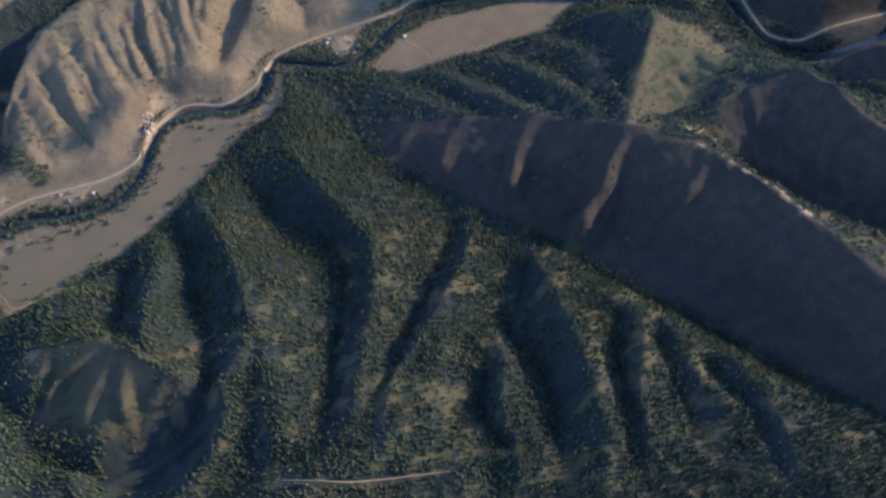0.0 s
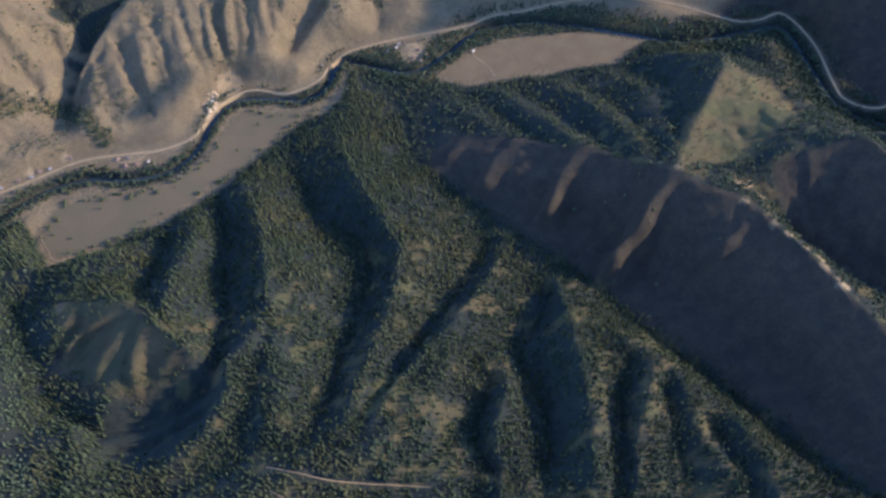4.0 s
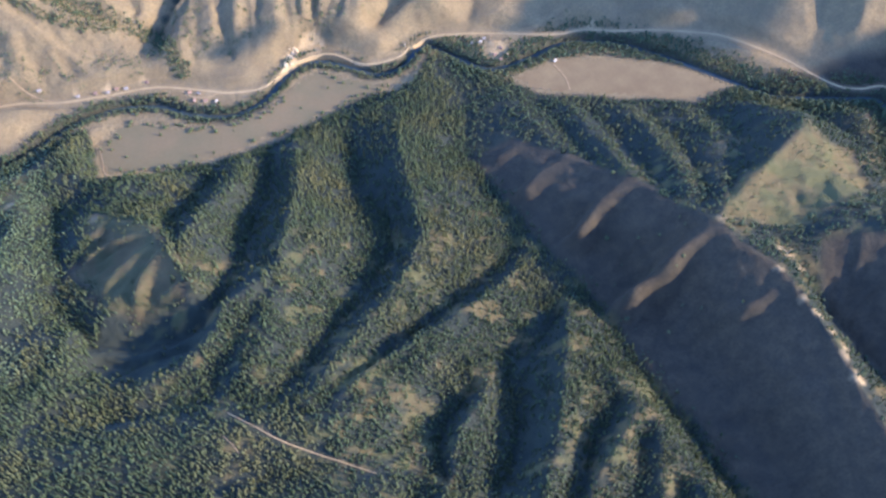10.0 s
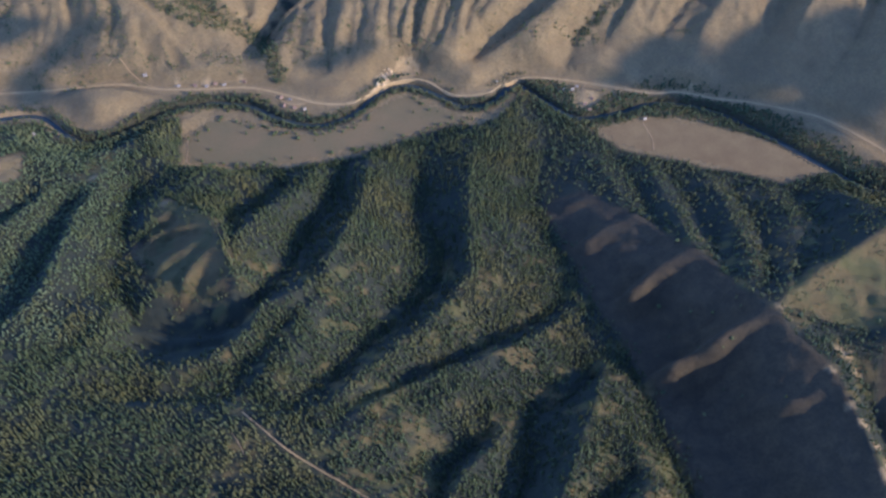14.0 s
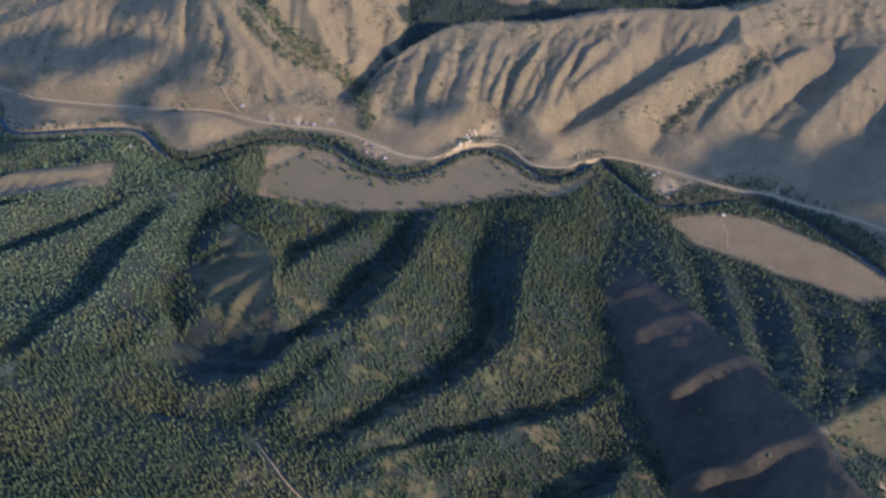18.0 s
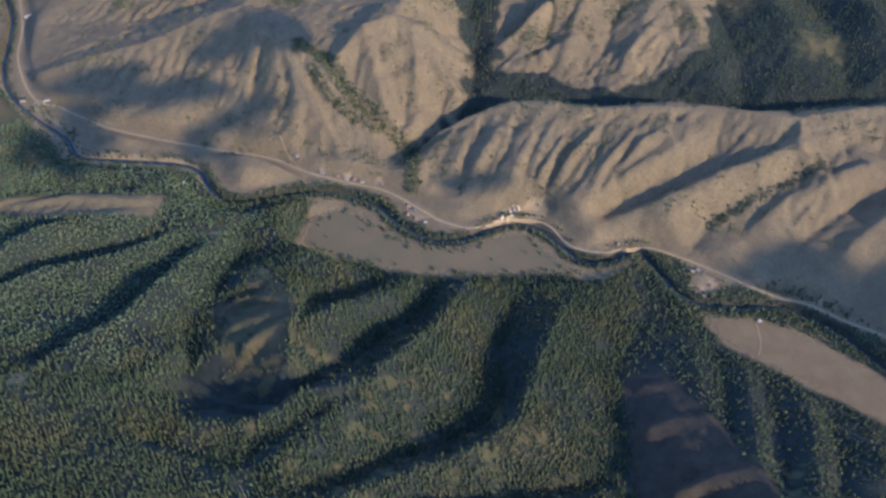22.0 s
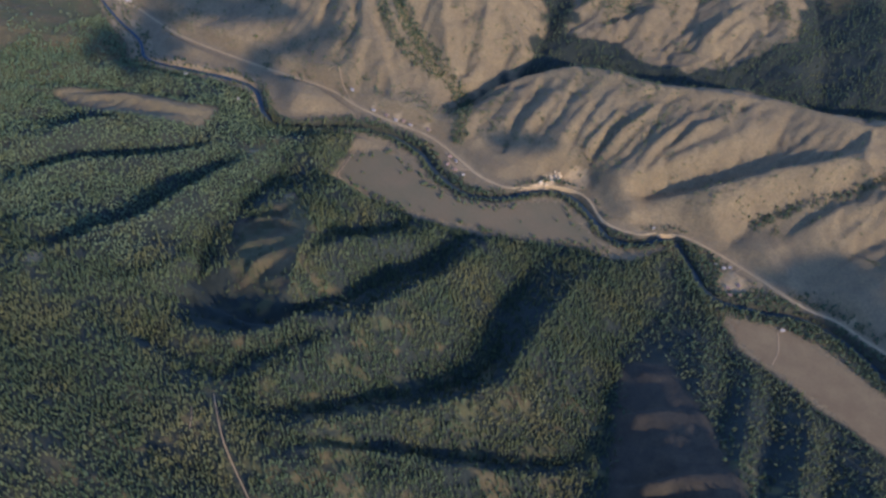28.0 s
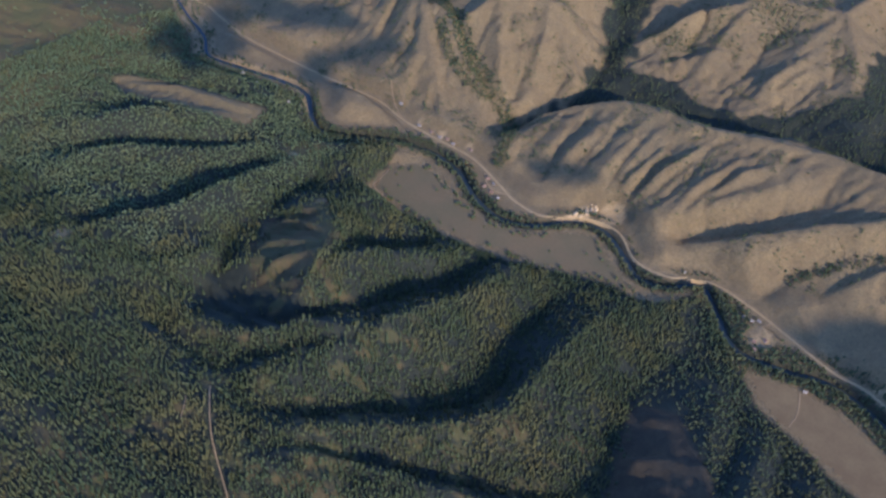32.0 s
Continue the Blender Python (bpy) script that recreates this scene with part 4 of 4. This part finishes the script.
x, y, rng = planting(-700, 700, -20, 400, 4.7, gully_chance, 37)
stand("gully_trees", x, y, rng, ROUNDS + CONES[2:], (5, 9), NEEDLES, "dense green trees filling the gullies of the dry hills")
x, y, rng = planting(-1250, 1200, -20, 900, 6.2, hill_chance, 26)
stand("hill_bushes", x, y, rng, ROUNDS + SHRUBS + CONES[2:], (3.5, 8), LEAVES, "scattered bushes in the gullies of the dry hills")


# ---- clouds above the camera, whose shade lies on the hills ----
def cloud(puffs, seed):
    """A thin fair-weather cloud; puffs: where its shade falls, and the radius."""
    rng = np.random.RandomState(seed)
    rise = 1650.0
    bm = bmesh.new()
    for px, py, r in puffs:
        far = (rise - float(height(px, py))) / SUN.z
        cx, cy = px + SUN.x * far, py + SUN.y * far
        for k in range(6):
            a, q = 1.05 * k + rng.uniform(-0.4, 0.4), r * rng.uniform(0.25, 0.6)
            m = Matrix.LocRotScale((cx + q * math.cos(a), cy + q * math.sin(a), rise + rng.uniform(0, 4)), None, (r * rng.uniform(0.5, 0.75), r * rng.uniform(0.5, 0.75), r * 0.07))
            bmesh.ops.create_icosphere(bm, subdivisions=2, radius=1, matrix=m)
    for v in bm.verts:
        v.co += Vector((rng.uniform(-5, 5), rng.uniform(-5, 5), rng.uniform(-1, 1)))
    me = bpy.data.meshes.new("cloud")
    bm.to_mesh(me)
    bm.free()
    me.materials.append(CLOUD)
    return tagged(new("cloud", me), "small white fair-weather cloud high over the valley", "cloud", kind="stuff")


cloud([(-1128, -100, 60), (-1075, -70, 75), (-1020, -40, 62), (-1100, 0, 60), (-1095, 70, 60), (-1110, 140, 72), (-1040, 160, 76), (-960, 130, 62), (-900, 150, 60), (-840, 165, 54), (-789, 162, 52), (-756, 20, 44), (-751, 58, 46), (-699, 107, 50), (-655, 149, 42), (-817, 280, 62), (-778, 340, 68), (-700, 340, 66), (-652, 318, 66), (-596, 298, 52)], 1)
cloud([(-88, 34, 48), (-78, 38, 40), (-55, 44, 36)], 2)
cloud([(560, -20, 80), (660, -80, 60), (740, -110, 70), (820, -60, 95), (930, -60, 110), (900, -190, 70), (800, -195, 60), (1040, -120, 110)], 3)
cloud([(1160, -560, 85), (1100, -740, 85), (1260, -420, 80)], 4)


# ---- tracks, quarry, houses ----
def part(name, bm, material, parent, label=""):
    me = bpy.data.meshes.new(name)
    bm.to_mesh(me)
    bm.free()
    me.materials.append(material)
    ob = new(name, me)
    ob.parent = parent
    if label:
        ob["label"] = label
    return ob


for n, line in enumerate(TRACKS):
    tagged(strip("track", line, (1.7, 1.5, 2.4, 2.0, 2.0, 3.0, 3.0)[n], 0.7, DIRT, ragged=0.6), ("pale bare track cut through the trees", "short pale bare strip among trees", "dirt track climbing from the road", "worn track across the east field", "worn track along the field edge", "dirt lane round the farmyard", "dirt lane from the road to the cabins")[n], "track", kind="structure")


def box(bm, x0, x1, y0, y1, z0, z1):
    m = Matrix.LocRotScale(((x0 + x1) / 2, (y0 + y1) / 2, (z0 + z1) / 2), None, (x1 - x0, y1 - y0, z1 - z0))
    bmesh.ops.create_cube(bm, size=1, matrix=m)


def house(x, y, turn, length, width, eave, rise, wall_mat, roof_mat, label, name="house", chimney=True, category="house"):
    """A gabled building with its openings; its base is at the middle of the floor."""
    top = new(name)
    z = float(height(x, y))
    top.matrix_world = pose(x, y, z, 0, 0, turn)
    tagged(top, label, category, group="houses along the valley")
    l, w = 0.36 * length, 0.36 * width
    bm = bmesh.new()
    floor = [bm.verts.new(p) for p in ((-l, -w, -1), (l, -w, -1), (l, w, -1), (-l, w, -1))]
    head = [bm.verts.new(p) for p in ((-l, -w, eave), (l, -w, eave), (l, w, eave), (-l, w, eave))]
    g1, g2 = bm.verts.new((-l, 0, eave + rise)), bm.verts.new((l, 0, eave + rise))
    bm.faces.new(floor[::-1])
    bm.faces.new((floor[0], floor[1], head[1], head[0]))
    bm.faces.new((floor[2], floor[3], head[3], head[2]))
    bm.faces.new((floor[1], floor[2], head[2], g2, head[1]))
    bm.faces.new((floor[3], floor[0], head[0], g1, head[3]))
    bm.faces.new((head[0], head[1], g2, g1))
    bm.faces.new((head[2], head[3], g1, g2))
    part("wall", bm, wall_mat, top)
    bm = bmesh.new()
    o, t = 0.5, 0.16
    drop = rise * o / w
    for s in (-1, 1):
        lo = [bm.verts.new((e * (l + o), s * (w + o), eave - drop + d)) for d in (0.03, t) for e in (-1, 1)]
        hi = [bm.verts.new((e * (l + o), 0, eave + rise + d)) for d in (0.03, t) for e in (-1, 1)]
        for q in ((lo[2], lo[3], hi[3], hi[2]), (lo[0], lo[1], hi[1], hi[0]), (lo[0], lo[1], lo[3], lo[2]), (lo[0], lo[2], hi[2], hi[0]), (lo[1], lo[3], hi[3], hi[1])):
            bm.faces.new(q)
    bmesh.ops.recalc_face_normals(bm, faces=bm.faces)
    roof = part("roof", bm, roof_mat, top)
    bm = bmesh.new()
    box(bm, -l + 0.25, l - 0.25, -0.11, 0.11, eave + rise + 0.12, eave + rise + 0.26)
    part("ridge_cap", bm, roof_mat, roof)
    if chimney:
        bm = bmesh.new()
        box(bm, l * 0.3 - 0.35, l * 0.3 + 0.35, 0.4, 1.1, eave + rise * 0.5, eave + rise + 0.9)
        part("chimney", bm, RUST, roof, "brick chimney")
    bm = bmesh.new()
    box(bm, -0.5, 0.5, -w - 0.06, -w + 0.04, 0, 2.05)
    part("door", bm, PLANK, top, "dark plank door")
    for s in (-1, 1):
        for k in range(max(1, int(l / 2.6))):
            c = -l + 1.6 + k * 2.8
            if s < 0 and abs(c) < 1.2:
                continue
            bm = bmesh.new()
            box(bm, c - 0.6, c + 0.6, s * w - 0.05, s * w + 0.05, 0.95, 2.15)
            win = part("window", bm, WHITE, top, "white window frame")
            bm = bmesh.new()
            box(bm, c - 0.46, c + 0.46, s * (w + 0.055) - 0.02, s * (w + 0.055) + 0.02, 1.08, 2.02)
            part("pane", bm, GLASS, win)
    return top


LOG = "weathered timber house with a rusty tin roof by the road"
PALE = "pale plastered house with a grey tin roof by the road"
house(547, -171, 20, 9, 6.5, 3.2, 2.2, WHITE, TIN, "white barn with a tin roof at the field's edge", "barn", False, "barn")
house(252, -38, 60, 6, 5, 3.2, 1.8, WHITE, TIN, "small white kiosk beside the road bend", "kiosk", False, "kiosk")
for n, (x, y, turn) in enumerate(((-438, 14, 5), (-402, 12, -8), (-376, 8, 0), (-358, 12, 12), (-338, 8, 4), (-294, 12, -20), (-513, 44, 10))):
    if n % 2:
        house(x, y, turn, 10, 7, 3, 2.4, TIMBER, RUST, LOG)
    else:
        house(x, y, turn, 11, 7, 3, 2.4, WHITE, TIN, PALE)
for n, (x, y, turn) in enumerate(((-211, -42, 30), (-192, -50, -25), (-181, -75, 10), (-160, -82, 40), (-204, -68, 70))):
    if n % 2:
        house(x, y, turn, 9, 6, 2.8, 2, TIMBER, TIN, "timber farm shed with a grey roof in the yard", "shed", False, "shed")
    else:
        house(x, y, turn, 10, 7, 3, 2.4, TIMBER, RUST, "timber farmhouse with a rusty roof near the river")
for n, (x, y, turn) in enumerate(((409, -80, 15), (392, -76, 40), (420, -72, -10), (430, -120, 20), (447, -108, -30), (456, -126, 60), (438, -136, 10))):
    if n > 2:
        house(x, y, turn, 9, 7, 3, 2.4, TIMBER, RUST, "small cabin with a reddish roof among trees", "cabin", True, "cabin")
    else:
        house(x, y, turn, 9, 6, 2.8, 2, WHITE, TIN, "pale shed with a tin roof near the road", "shed", False, "shed")
for x, y, turn, l in ((-1227, 92, 30, 24), (-1290, 78, 10, 18), (-839, -98, 20, 9), (-726, -112, 60, 8), (-900, -84, 5, 9), (-1517, 437, 40, 40), (-1556, 300, 10, 30)):
    house(x, y, turn, l, 9, 4, 2.2, WHITE, TIN, "long white shed with a grey tin roof", "shed", False, "shed")
house(-249, -803, 15, 5, 4, 2.6, 1.4, WHITE, TIN, "tiny white hut alone among the trees", "hut", False, "hut")


def boulder(x, y, size, seed):
    rng = np.random.RandomState(seed)
    bm = bmesh.new()
    bmesh.ops.create_icosphere(bm, subdivisions=2, radius=1)
    for v in bm.verts:
        v.co *= rng.uniform(0.75, 1.15)
        v.co.z = max(v.co.z, -0.55)
    me = bpy.data.meshes.new("boulder")
    bm.to_mesh(me)
    bm.free()
    me.materials.append(ROCK)
    ob = new("boulder", me)
    ob.matrix_world = Matrix.LocRotScale((x, y, float(height(x, y)) + 0.35 * size), Euler((0, 0, rng.uniform(0, 6))), (size * 1.3, size, size * 0.9))
    return tagged(ob, "pale broken boulder in the roadside quarry", "boulder", group="quarry boulders")


rng = np.random.RandomState(5)
for n in range(30):
    t = rng.rand()
    boulder(-4 + 24 * t + rng.uniform(-9, 9), -28 + 40 * t + rng.uniform(-7, 9), rng.uniform(1.2, 3.8), 100 + n)


# ---- single trees ----
def single_tree(kind, high, label):
    rng = np.random.RandomState(kind + 50)
    top = new("tree")
    tagged(top, label, "tree", group="single trees round the fields")
    bm = bmesh.new()
    bmesh.ops.create_cone(bm, cap_ends=True, segments=7, radius1=0.035 * high, radius2=0.012 * high, depth=0.62 * high, matrix=Matrix.Translation((0, 0, 0.28 * high)))
    part("trunk", bm, BARK, top)
    v, f = cone_tree(rng, 5, 9, 0.24) if kind % 2 else leafy_tree(rng, 7)
    me = bpy.data.meshes.new("crown")
    me.from_pydata([tuple(p * high) for p in v], [], [tuple(int(i) for i in q) for q in f])
    me.materials.append(NEEDLES if kind % 2 else LEAVES)
    ob = new("crown", me)
    ob.parent = top
    return top


KINDS = [single_tree(k, h, t) for k, h, t in ((0, 7.0, "round green tree standing alone in dry grass"), (1, 10.0, "slender dark conifer standing by the field"), (2, 8.5, "broad green tree at the edge of the field"), (3, 8.0, "young dark conifer standing in the grass"))]


def plant(spots, seed):
    rng = np.random.RandomState(seed)
    for x, y in spots:
        k = KINDS[rng.randint(4)]
        s = rng.uniform(0.75, 1.2)
        ob = copy_thing(k, pose(x, y, float(height(x, y)) - 0.2, 0, 0, rng.uniform(0, 360)))
        ob.scale = (s, s, s)


plant([(-352, -175), (-46, -60), (71, -66), (76, -70), (84, -82), (90, -86), (70, -108), (104, -104), (121, -111), (149, -128), (6, -147), (-111, -138), (-380, -148), (-216, -214), (-182, -214), (994, -580), (993, -608), (993, -633), (1004, -669), (985, -650), (510, -854), (559, -763), (-40, -72)], 31)
rng = np.random.RandomState(32)
plant([(-400 + 380 * t + rng.uniform(-6, 6), float(np.interp(-400 + 380 * t, [-400, -340, -268, -202, -128, -58, 0], [-138, -84, -110, -136, -140, -120, -84])) - abs(rng.normal(0, 12))) for t in rng.rand(60)], 33)
plant([(a, float(np.interp(a, [-400, -278, -182, -91, 1, 79, 200], [-212, -232, -234, -214, -198, -166, -142])) + abs(rng.normal(0, 7))) for a in rng.uniform(-395, 200, 50)], 34)
plant([(rng.uniform(450, 700), rng.uniform(-880, -480)) for _ in range(22)], 35)
for k in KINDS:
    k.location = (-360, -60, float(height(-360, -60)))
    k.location.x += 14 * KINDS.index(k)
    k.location.z = float(height(k.location.x, -60)) - 0.2
